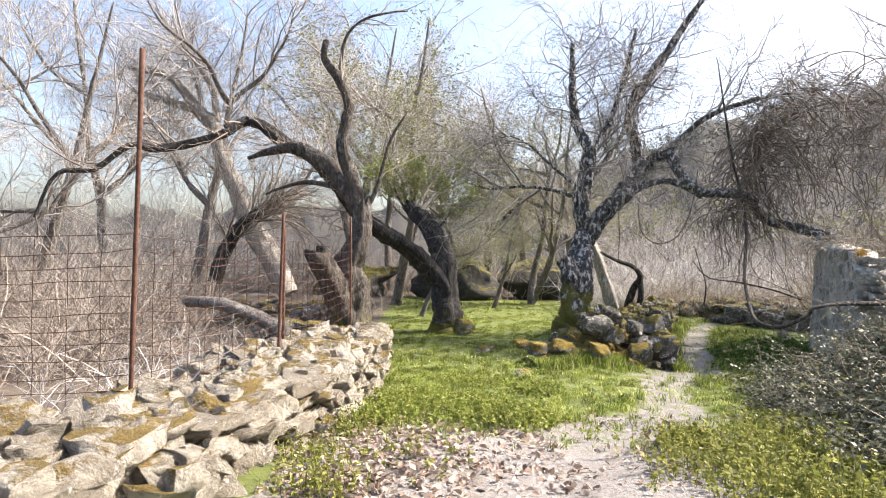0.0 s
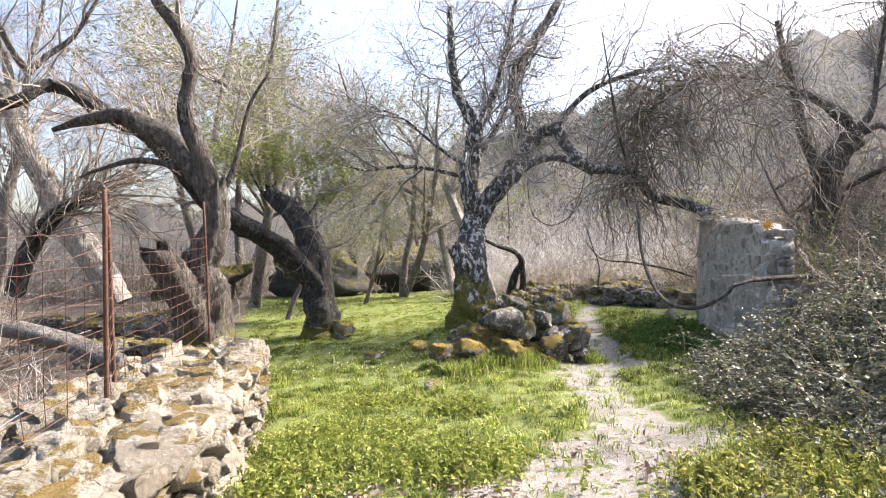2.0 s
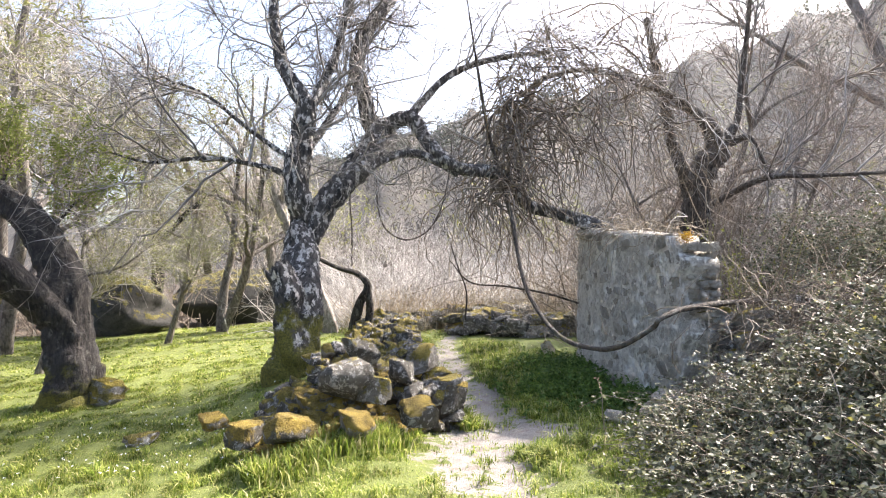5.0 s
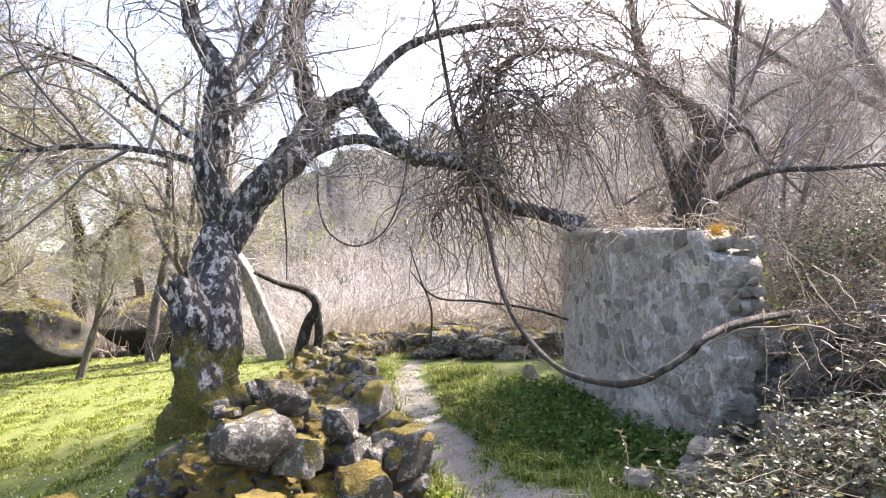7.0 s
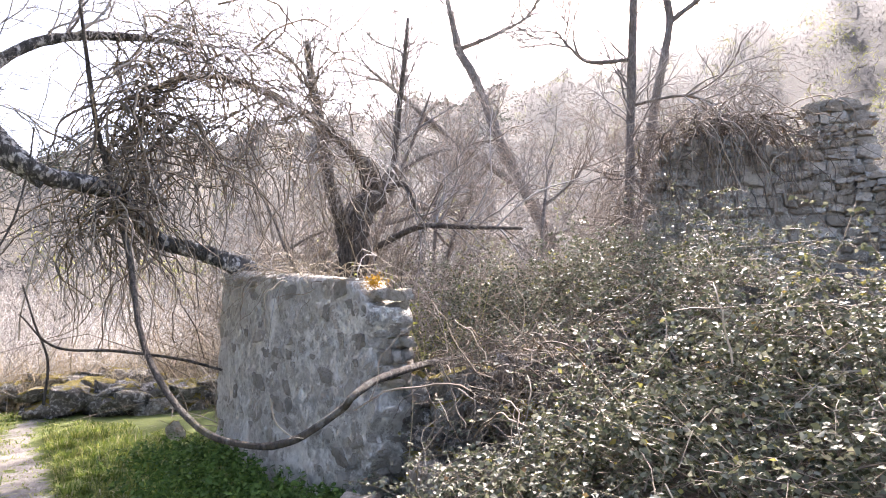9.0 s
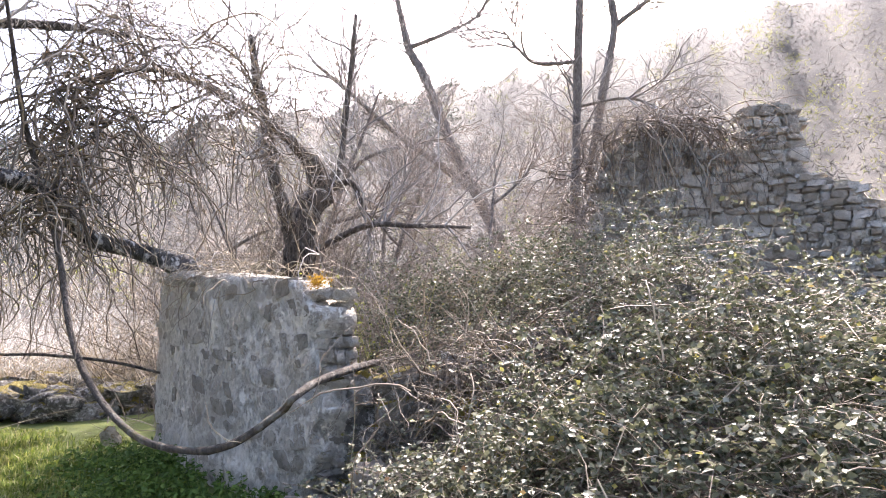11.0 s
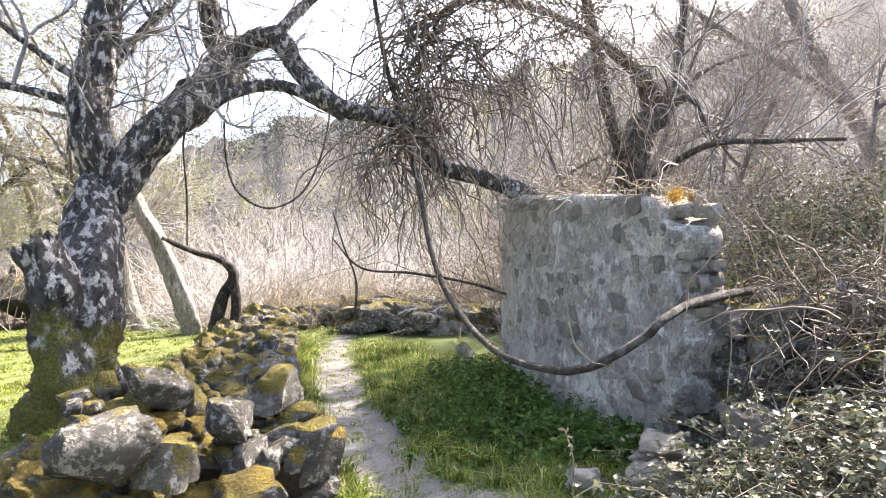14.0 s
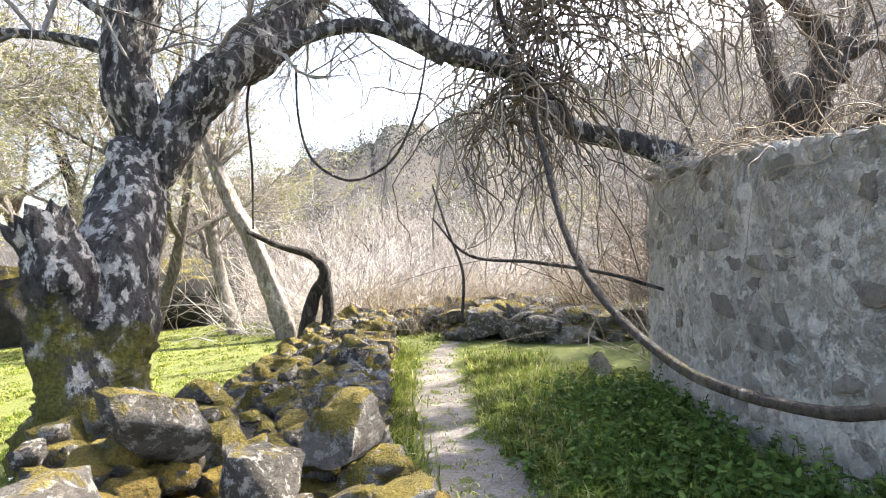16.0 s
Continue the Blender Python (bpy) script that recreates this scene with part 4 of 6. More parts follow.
def build_boulders():
    for x, y, z, a, b, c, r, mat, label in (
            (0.3, 26.2, -0.1, 3.2, 2.2, 1.9, 12, STONE_DARK, "huge dark boulder with yellow moss on its top"),
            (4.1, 27.5, 0.0, 3.4, 2.4, 2.3, -10, STONE_DARK, "large dark mossy rock outcrop behind the meadow"),
            (-3.6, 26.5, 0.0, 2.8, 2.2, 1.7, 20, STONE_DARK, "dark mossy rock at the meadow's edge"),
            (5.62, 10.45, -0.47, 0.42, 0.3, 0.2, 25, STONE_WARM, "grey stone half sunk beside the path"),
            (6.15, 10.15, -0.27, 0.64, 0.42, 0.26, 10, STONE_WARM, "broad grey stone at the foot of the ruin"),
            (5.75, 9.95, -0.36, 0.4, 0.34, 0.2, 60, STONE_WARM, "small grey stone beside the path"),
            (6.6, 9.75, -0.14, 0.52, 0.38, 0.3, 40, STONE_WARM, "grey stone lying against the ruin"),
            (7.5, 9.25, 0.28, 0.62, 0.4, 0.3, 75, STONE_MOSSY, "ledge stone capped with yellow moss"),
            (7.35, 9.0, 0.05, 0.7, 0.5, 0.4, 70, STONE_MOSSY, "ledge stone with a yellow moss cushion"),
            (0.55, 15.1, -0.42, 0.5, 0.42, 0.36, 10, STONE_MOSSY, "mossy root stone beside the leaning trunk"),
            (1.35, 9.9, -0.48, 0.3, 0.24, 0.16, 0, STONE_BARE, "small pale stone in the grass"),
            (0.9, 12.6, -0.53, 0.3, 0.22, 0.16, 30, STONE_MOSSY, "low stone in the meadow turf"),
            (8.15, 15.1, -0.4, 0.32, 0.28, 0.28, 30, STONE_SUNNY, "pale sunlit stone at the ruin's corner")):
        boulder("boulder", label, x, y, z, a, b, c, r, mat, int(abs(x * 100) + abs(y * 10)) + 7)


build_boulders()

# ---- fence ----


def build_fence():
    posts = [(-4.4, 4.0, 2.2), (-2.13, 4.38, 2.78), (-1.66, 6.5, 1.78), (-1.69, 6.85, 1.62), (-1.42, 10.0, 1.92)]
    fence = tagged(new("wire_fence"), "sagging rusty wire mesh fence on iron stakes", "fence")
    fence.location = (-1.66, 6.5, 0.3)
    o = Vector(fence.location)
    rng = np.random.default_rng(8)
    for x, y, top in posts:
        pile = Pile()
        zs = np.linspace(-0.1, top, 14)
        lean = rng.normal() * 0.015
        p = np.stack([np.full(14, x) + lean * zs, np.full(14, y), zs], -1) - np.array(o)
        tubes(pile, p[None], np.full((1, 14), 0.017), 6, 0.06, rng)
        link_mesh("stake", pile.mesh("stake"), RUST, fence, "rusty iron stake")
    wires = Pile()
    for (x0, y0, t0), (x1, y1, t1) in zip(posts[:-1], posts[1:]):
        span = math.hypot(x1 - x0, y1 - y0)
        f = np.linspace(0, 1, 14)
        low, high = 0.42, 1.5
        for h in np.linspace(low, high, 11):
            sag = -0.05 * np.sin(f * math.pi) * rng.uniform(0.5, 1.6) + rng.normal(size=14) * 0.006
            p = np.stack([x0 + (x1 - x0) * f, y0 + (y1 - y0) * f, h + sag], -1) - np.array(o)
            tubes(wires, p[None], np.full((1, 14), 0.0031), 3)
        for u in np.linspace(0, 1, max(3, int(span / 0.19)))[1:-1]:
            g = np.linspace(0, 1, 6)
            p = np.stack([x0 + (x1 - x0) * u + rng.normal(size=6) * 0.006, y0 + (y1 - y0) * u + 0 * g, low + (high - low) * g - 0.05 * math.sin(u * math.pi)], -1) - np.array(o)
            tubes(wires, p[None], np.full((1, 6), 0.0024), 3)
    link_mesh("wire_mesh", wires.mesh("wire_mesh"), RUST, fence, "rusty woven wire", "stuff")


build_fence()

# ---- trees with limbs of their own ----
LICHEN_TREE = [
    [(2.84, 13.7, -0.45, 0.4), (2.87, 13.68, -0.16, 0.325), (2.92, 13.71, 0.17, 0.285), (2.97, 13.73, 0.5, 0.265), (3.03, 13.84, 0.97, 0.262), (3.18, 14.3, 1.53, 0.236), (3.35, 14.77, 1.97, 0.211)],
    [(3.32, 14.67, 1.81, 0.194), (3.12, 14.54, 2.37, 0.182), (3.2, 14.6, 3.15, 0.176), (3.33, 14.57, 3.85, 0.146)],
    [(3.33, 14.57, 3.77, 0.131), (3.13, 14.85, 4.29, 0.114), (3.04, 15.12, 4.84, 0.1), (3.02, 15.34, 5.66, 0.082), (3.04, 15.54, 6.59, 0.05)],
    [(3.34, 14.57, 3.69, 0.092), (3.7, 14.75, 4.34, 0.08), (4.0, 14.91, 5.01, 0.07), (4.22, 15.0, 5.77, 0.059), (4.45, 15.08, 6.8, 0.039)],
    [(3.26, 14.48, 1.73, 0.197), (3.58, 14.51, 2.23, 0.201), (4.0, 14.55, 2.71, 0.207), (4.58, 14.96, 3.28, 0.214), (4.79, 15.18, 3.65, 0.185)],
    [(4.77, 15.19, 3.47, 0.185), (4.56, 15.3, 4.01, 0.137), (4.47, 15.45, 4.66, 0.129), (4.62, 15.59, 5.27, 0.123), (4.98, 15.6, 5.8, 0.111), (5.64, 15.67, 6.82, 0.086), (6.24, 15.53, 7.79, 0.054)],
    [(4.75, 15.2, 3.58, 0.15), (5.04, 14.92, 3.77, 0.135), (5.24, 14.69, 3.69, 0.125), (5.36, 14.51, 3.32, 0.111), (5.72, 14.2, 2.89, 0.101), (6.82, 14.61, 2.87, 0.106), (7.37, 14.53, 2.32, 0.104), (7.94, 14.21, 2.14, 0.113), (8.59, 13.85, 1.81, 0.16)],
    [(3.95, 14.52, 2.64, 0.103), (4.47, 14.68, 2.97, 0.079), (4.91, 14.66, 3.14, 0.072), (5.28, 14.45, 3.09, 0.068), (5.75, 14.18, 2.76, 0.051)],
    [(5.15, 14.85, 3.77, 0.078), (5.83, 14.91, 4.49, 0.068), (6.46, 14.89, 4.88, 0.061), (7.2, 14.81, 5.12, 0.053), (7.99, 14.58, 5.23, 0.039)],
    [(3.21, 14.49, 2.6, 0.053), (2.7, 14.89, 2.86, 0.042), (1.99, 15.52, 3.04, 0.035), (1.17, 15.76, 2.97, 0.023), (0.59, 15.98, 3.13, 0.011)],
    [(3.23, 14.59, 2.84, 0.046), (2.64, 15.37, 3.49, 0.036), (2.06, 16.15, 4.2, 0.029), (1.33, 16.33, 4.49, 0.016)],
    [(3.3, 14.54, 3.07, 0.077), (3.59, 14.72, 3.44, 0.063), (4.09, 14.99, 4.13, 0.05), (4.51, 15.42, 4.93, 0.036), (5.3, 15.41, 5.98, 0.023)],
    [(2.85, 13.66, -0.24, 0.2), (2.8, 13.6, 0.31, 0.225), (2.74, 13.58, 0.82, 0.195), (2.62, 13.62, 1.22, 0.18)],
]
LEANING_TREE = [
    [(0.22, 15.2, -0.86, 0.45), (0.18, 15.2, -0.36, 0.34), (0.08, 15.3, 0.38, 0.293), (-0.02, 15.6, 1.32, 0.271), (-0.43, 16.0, 2.02, 0.235), (-0.83, 16.2, 2.48, 0.18)],
    [(0.11, 15.3, 0.38, 0.245), (-0.17, 15.2, 0.85, 0.23), (-0.85, 15.0, 1.44, 0.207), (-1.62, 14.6, 1.94, 0.195), (-2.23, 14.2, 2.67, 0.177), (-2.84, 14.0, 3.32, 0.162), (-3.57, 13.9, 3.72, 0.142), (-4.3, 13.8, 4.11, 0.111), (-4.83, 13.6, 3.76, 0.091), (-6.06, 13.4, 3.4, 0.078), (-6.56, 13.2, 3.43, 0.065), (-7.14, 13.0, 2.92, 0.052), (-7.83, 12.8, 2.74, 0.04), (-8.13, 12.6, 1.87, 0.022)],
]
FORKED_TREE = [
    [(-1.67, 11.6, -0.13, 0.361), (-1.64, 11.5, 0.8, 0.307), (-1.58, 11.4, 1.52, 0.183), (-1.48, 11.4, 2.13, 0.152)],
    [(-1.48, 11.4, 2.03, 0.132), (-1.7, 11.4, 2.73, 0.122), (-1.87, 11.4, 3.29, 0.101), (-1.77, 11.4, 3.95, 0.086), (-1.97, 11.4, 4.45, 0.081), (-2.22, 11.4, 4.8, 0.066), (-2.19, 11.4, 5.14, 0.051)],
    [(-1.5, 11.4, 2.08, 0.132), (-1.93, 11.6, 2.65, 0.145), (-2.16, 11.7, 2.97, 0.156), (-2.72, 11.8, 3.26, 0.126), (-3.27, 11.9, 3.2, 0.074), (-3.72, 12.0, 3.07, 0.032)],
    [(-1.95, 11.4, 4.45, 0.041), (-1.84, 11.4, 5.17, 0.03), (-1.52, 11.4, 5.53, 0.025), (-1.06, 11.4, 5.67, 0.02), (-0.74, 11.4, 5.7, 0.01)],
    [(-1.71, 11.4, 0.1, 0.233), (-1.92, 11.2, 0.81, 0.219), (-2.17, 11.0, 1.26, 0.196)],
    [(-1.48, 11.4, 1.98, 0.061), (-1.21, 11.4, 2.54, 0.041), (-1.0, 11.4, 3.36, 0.03), (-0.71, 11.4, 3.88, 0.015)],
    [(-2.03, 11.6, 2.54, 0.052), (-2.55, 11.6, 2.61, 0.041), (-3.06, 11.6, 2.46, 0.026), (-3.27, 11.6, 2.36, 0.015)],
]
RUIN_TREE = [
    [(13.41, 16.05, 1.43, 0.318), (13.41, 16.03, 2.69, 0.305), (13.61, 15.9, 3.41, 0.285), (13.97, 15.68, 3.93, 0.259)],
    [(13.24, 16.0, 3.01, 0.165), (12.76, 16.03, 4.1, 0.136), (12.45, 15.96, 5.03, 0.115), (12.09, 15.91, 6.0, 0.095), (11.79, 15.83, 6.93, 0.062)],
    [(13.97, 15.69, 3.8, 0.239), (13.74, 15.69, 4.38, 0.198), (13.14, 15.68, 4.84, 0.142), (12.09, 15.7, 5.2, 0.093), (10.51, 15.44, 5.3, 0.064), (9.06, 15.13, 5.15, 0.043), (7.84, 14.91, 4.67, 0.035), (7.49, 14.78, 4.15, 0.019)],
    [(14.03, 15.65, 4.06, 0.139), (14.34, 15.46, 4.65, 0.086), (14.46, 15.37, 5.64, 0.073), (14.59, 15.27, 6.83, 0.06), (14.73, 15.16, 8.41, 0.04)],
    [(14.2, 15.55, 4.12, 0.119), (14.34, 15.12, 4.18, 0.065), (14.43, 14.85, 3.62, 0.051), (14.46, 14.62, 3.08, 0.038)],
    [(13.49, 15.52, 2.57, 0.071), (13.74, 14.33, 3.04, 0.067), (14.39, 13.5, 3.03, 0.053), (15.5, 12.64, 3.03, 0.04)],
]
SLANTED_TREE = [
    [(25.64, 15.05, 1.63, 0.254), (25.37, 15.7, 3.65, 0.245), (25.24, 16.36, 5.37, 0.236), (24.9, 17.33, 7.61, 0.205), (24.76, 18.46, 10.57, 0.163), (24.74, 19.15, 12.03, 0.154), (24.88, 19.77, 14.57, 0.085), (24.47, 20.02, 17.72, 0.048)],
    [(25.16, 16.46, 5.6, 0.158), (24.13, 17.72, 6.81, 0.145), (22.94, 19.06, 8.04, 0.109), (21.95, 20.19, 9.33, 0.076), (20.99, 21.3, 10.55, 0.043)],
    [(24.77, 19.11, 11.96, 0.107), (25.39, 17.67, 12.53, 0.071), (25.94, 16.33, 13.36, 0.059), (26.12, 15.57, 15.35, 0.036)],
]
STRAIGHT_TREE = [
    [(20.76, 11.58, 2.53, 0.144), (20.62, 11.34, 5.22, 0.135), (20.49, 11.12, 7.74, 0.127), (20.35, 10.91, 10.27, 0.11), (20.21, 10.68, 12.96, 0.076)],
    [(20.44, 11.12, 8.33, 0.068), (19.56, 12.08, 8.17, 0.058), (19.1, 12.51, 8.54, 0.041), (18.7, 12.78, 8.98, 0.024)],
    [(20.51, 11.23, 6.99, 0.051), (20.96, 9.78, 7.14, 0.042), (21.35, 8.58, 6.54, 0.025)],
]
FORKED_THIN_TREE = [
    [(23.78, 11.69, 5.23, 0.157), (23.77, 11.17, 7.95, 0.147), (23.82, 10.57, 10.48, 0.127), (23.7, 10.59, 11.65, 0.117), (23.46, 10.63, 13.99, 0.059)],
    [(23.8, 10.59, 10.57, 0.088), (24.22, 9.54, 11.38, 0.078), (24.51, 8.8, 11.98, 0.049)],
]
PALE_TREE = [
    [(5.96, 21.76, -0.76, 0.209), (5.69, 21.95, 0.36, 0.184), (5.25, 22.24, 1.6, 0.166), (4.9, 22.47, 2.42, 0.147), (4.61, 22.91, 3.63, 0.125), (4.38, 23.31, 5.2, 0.088)],
    [(5.04, 22.37, 2.04, 0.074), (4.78, 22.67, 2.87, 0.062), (5.16, 22.58, 4.11, 0.05), (5.41, 22.92, 5.98, 0.032)],
]
PALE_TREE_BACK = [
    [(5.18, 23.65, -0.61, 0.174), (4.92, 23.83, 0.6, 0.147), (4.77, 23.95, 1.68, 0.127), (4.65, 24.28, 3.04, 0.108), (4.4, 24.82, 4.75, 0.069)],
]
TWISTED_STUMP = [
    [(5.54, 18.97, -0.24, 0.13), (5.67, 18.9, 0.38, 0.11), (5.85, 18.79, 0.77, 0.09), (5.65, 18.92, 1.08, 0.07), (5.23, 19.07, 1.24, 0.054), (4.77, 19.24, 1.48, 0.034)],
    [(5.82, 18.8, -0.28, 0.1), (5.89, 18.76, 0.27, 0.09), (5.84, 18.8, 0.79, 0.07)],
]
DARK_TREE = [
    [(1.9, 27.41, -0.97, 0.254), (1.89, 27.38, 0.59, 0.186), (1.98, 27.29, 2.61, 0.152), (1.68, 27.44, 3.81, 0.127), (1.4, 27.58, 4.83, 0.076), (1.34, 27.59, 5.84, 0.042)],
    [(1.97, 27.3, 2.11, 0.101), (2.84, 26.79, 3.09, 0.076), (3.58, 26.35, 3.74, 0.051)],
]
LOOP_VINE = [
    [(6.1, 14.38, 5.9, 0.009), (6.33, 14.5, 4.91, 0.022), (6.6, 14.6, 3.69, 0.032), (6.79, 14.51, 2.84, 0.037), (6.68, 14.02, 1.99, 0.035), (6.24, 13.13, 1.14, 0.031), (5.97, 12.38, 0.65, 0.032), (5.64, 11.42, 0.35, 0.031), (5.55, 10.77, 0.29, 0.028), (5.64, 10.38, 0.35, 0.03), (5.81, 10.05, 0.57, 0.029), (5.78, 9.92, 0.67, 0.029), (6.13, 9.98, 0.74, 0.033), (6.62, 10.08, 0.76, 0.036), (7.57, 10.32, 0.74, 0.037), (8.86, 10.58, 0.7, 0.031)],
    [(4.53, 14.76, 2.78, 0.01), (4.54, 14.77, 2.28, 0.011), (4.65, 14.72, 1.9, 0.013), (4.94, 14.56, 1.7, 0.013), (5.26, 14.37, 1.85, 0.013), (5.47, 14.24, 2.29, 0.011), (5.58, 14.16, 2.87, 0.01), (5.62, 14.13, 3.37, 0.009)],
    [(4.2, 14.84, 2.82, 0.014), (4.11, 14.9, 2.45, 0.012), (4.13, 14.9, 1.87, 0.011), (4.12, 14.91, 1.29, 0.008)],
    [(7.64, 13.49, 0.57, 0.017), (7.19, 13.75, 0.74, 0.02), (6.58, 14.09, 0.88, 0.019), (5.96, 14.22, 0.97, 0.014), (5.62, 14.29, 1.33, 0.008)],
    [(5.97, 14.45, 0.32, 0.016), (5.99, 14.43, 0.8, 0.014), (5.87, 14.49, 1.23, 0.011), (5.76, 14.55, 1.67, 0.009)],
]
FALLEN_LOG = [
    [(-3.82, 9.5, 0.56, 0.076), (-3.24, 9.3, 0.55, 0.091), (-2.68, 9.1, 0.42, 0.105), (-2.14, 8.9, 0.21, 0.095)],
]
FENCE_TREE = [
    [(-4.6, 19.0, -0.01, 0.304), (-5.31, 19.0, 1.33, 0.304), (-6.26, 19.2, 3.01, 0.273), (-6.98, 19.4, 4.74, 0.242), (-7.68, 19.6, 5.54, 0.192), (-8.75, 20.0, 6.67, 0.125), (-10.21, 20.4, 7.01, 0.073)],
    [(-7.68, 19.6, 5.54, 0.14), (-8.64, 19.8, 5.82, 0.106), (-9.9, 20.0, 6.19, 0.071)],
    [(-6.97, 19.4, 4.65, 0.121), (-7.21, 19.6, 6.16, 0.105), (-7.98, 19.8, 7.25, 0.079), (-9.16, 20.0, 8.7, 0.053)],
]
DARK_BENT_TREE = [
    [(-5.01, 14.0, 0.58, 0.149), (-4.84, 14.0, 1.21, 0.137), (-4.42, 14.0, 1.91, 0.125), (-3.93, 14.0, 2.26, 0.093), (-3.56, 14.0, 2.39, 0.05)],
]


BARE = [(46, 1.5, 0.9, 0.16, 0.03, 7, 0.022), (300, 0.9, 0.9, 0.2, 0.02, 6, 0.009), (1500, 0.5, 0.9, 0.22, 0.0, 4, 0.0045)]
tree("tree", LICHEN_TREE, BARK_LICHEN, TWIG_DARK, [(140, 2.5, 1.0, 0.3, 0.03, 10, 0.02), (1200, 1.2, 1.0, 0.34, 0.0, 6, 0.0085), (7000, 0.55, 1.0, 0.34, -0.02, 3, 0.005)],
     "old leaning tree with black and white lichened bark, mossy foot", 1, bare=(0, 12, 6, 7))
tree("tree", LEANING_TREE, BARK_DARK, TWIG_BROWN, [(40, 1.3, 0.9, 0.15, 0.08, 6, 0.018), (300, 0.9, 0.8, 0.18, 0.05, 5, 0.007), (900, 0.45, 0.8, 0.2, 0.0, 4, 0.004)],
     "dark leaning pollard with a long arching limb", 2, bare=(0,))
tree("pollard_shoots", [[(-0.75, 16.1, 2.25, 0.05), (-0.8, 16.2, 2.6, 0.04), (-0.7, 16.3, 2.9, 0.02)], [(-0.4, 15.9, 1.6, 0.05), (-0.1, 15.9, 2.0, 0.03), (0.2, 16.0, 2.4, 0.02)], [(-0.8, 16.2, 2.2, 0.05), (-1.1, 16.2, 2.6, 0.03), (-1.3, 16.3, 3.0, 0.02)]], BARK_DARK, TWIG_BROWN, [(40, 1.0, 0.7, 0.12, 0.15, 6, 0.01), (240, 0.7, 0.7, 0.15, 0.1, 5, 0.005)],
     "spray of leafy green shoots on the pollard stub", 22, (6500, 0.075, 0.26), LEAF_SHOOT)
tree("tree", FORKED_TREE, BARK_BROWN, TWIG_BROWN, [(20, 0.9, 0.9, 0.2, 0.02, 6, 0.013), (120, 0.6, 0.9, 0.2, 0, 5, 0.006), (400, 0.35, 0.9, 0.2, 0, 4, 0.0035)],
     "half-dead dark tree with a bare upright fork behind the fence wall", 3, bare=(0, 4))
tree("tree", RUIN_TREE, BARK_BROWN, TWIG_DARK, [(80, 2.6, 0.9, 0.2, 0.07, 8, 0.024), (420, 1.3, 0.9, 0.22, 0.02, 5, 0.011), (2000, 0.65, 0.9, 0.24, 0.0, 3, 0.0065)],
     "thick dark forked tree growing behind the ruined wall", 4, bare=(0,))
tree("tree", SLANTED_TREE, BARK_GREY, TWIG_DARK, [(80, 3.2, 0.9, 0.18, 0.05, 8, 0.035), (520, 1.7, 0.9, 0.2, 0.02, 5, 0.016), (2600, 0.9, 0.9, 0.22, 0, 3, 0.009)], "slanting bare tree with forked brown trunk", 5)
tree("tree", STRAIGHT_TREE, BARK_GREY, TWIG_DARK, [(55, 2.6, 0.9, 0.18, 0.02, 8, 0.03), (380, 1.4, 0.9, 0.2, 0.02, 5, 0.014), (1900, 0.8, 0.9, 0.2, 0, 3, 0.008)], "tall straight bare tree behind the ruined house", 6)
tree("tree", FORKED_THIN_TREE, BARK_GREY, TWIG_DARK, [(40, 2.6, 0.9, 0.18, 0.04, 8, 0.03), (280, 1.4, 0.9, 0.2, 0.02, 5, 0.014), (1300, 0.8, 0.9, 0.2, 0, 3, 0.008)], "thin forked bare tree behind the ruined house", 7)
tree("tree", PALE_TREE, BARK_PALE, TWIG_GREY, BARE, "leaning tree with smooth pale bark at the old wall", 8, bare=(0,))
tree("tree", PALE_TREE_BACK, BARK_PALE, TWIG_GREY, BARE, "slender pale-barked tree at the meadow's edge", 9)
tree("dead_stump", TWISTED_STUMP, BARK_DARK, TWIG_BROWN, [(12, 0.5, 0.9, 0.2, 0, 5, 0.01), (40, 0.3, 0.9, 0.2, 0, 4, 0.005)], "twisted dead stump growing out of the rubble wall", 10)
tree("tree", DARK_TREE, BARK_DARK, TWIG_BROWN, BARE, "slim dark tree before the mossy boulders", 11, (1500, 0.06, 0.35), LEAF_OLIVE)
tree("tree", FENCE_TREE, BARK_PALE, TWIG_GREY, [(50, 2.2, 0.9, 0.16, 0.05, 7, 0.024), (400, 1.2, 0.9, 0.2, 0.03, 6, 0.01), (2000, 0.7, 0.9, 0.2, 0, 4, 0.006)], "tall pale leaning tree behind the fence", 12)
tree("tree", DARK_BENT_TREE, BARK_DARK, TWIG_BROWN, BARE, "bent dark tree trunk among the dry brush", 13)
tree("fallen_log", FALLEN_LOG, BARK_GREY, TWIG_BROWN, None, "grey fallen log lying behind the wire fence", 14)


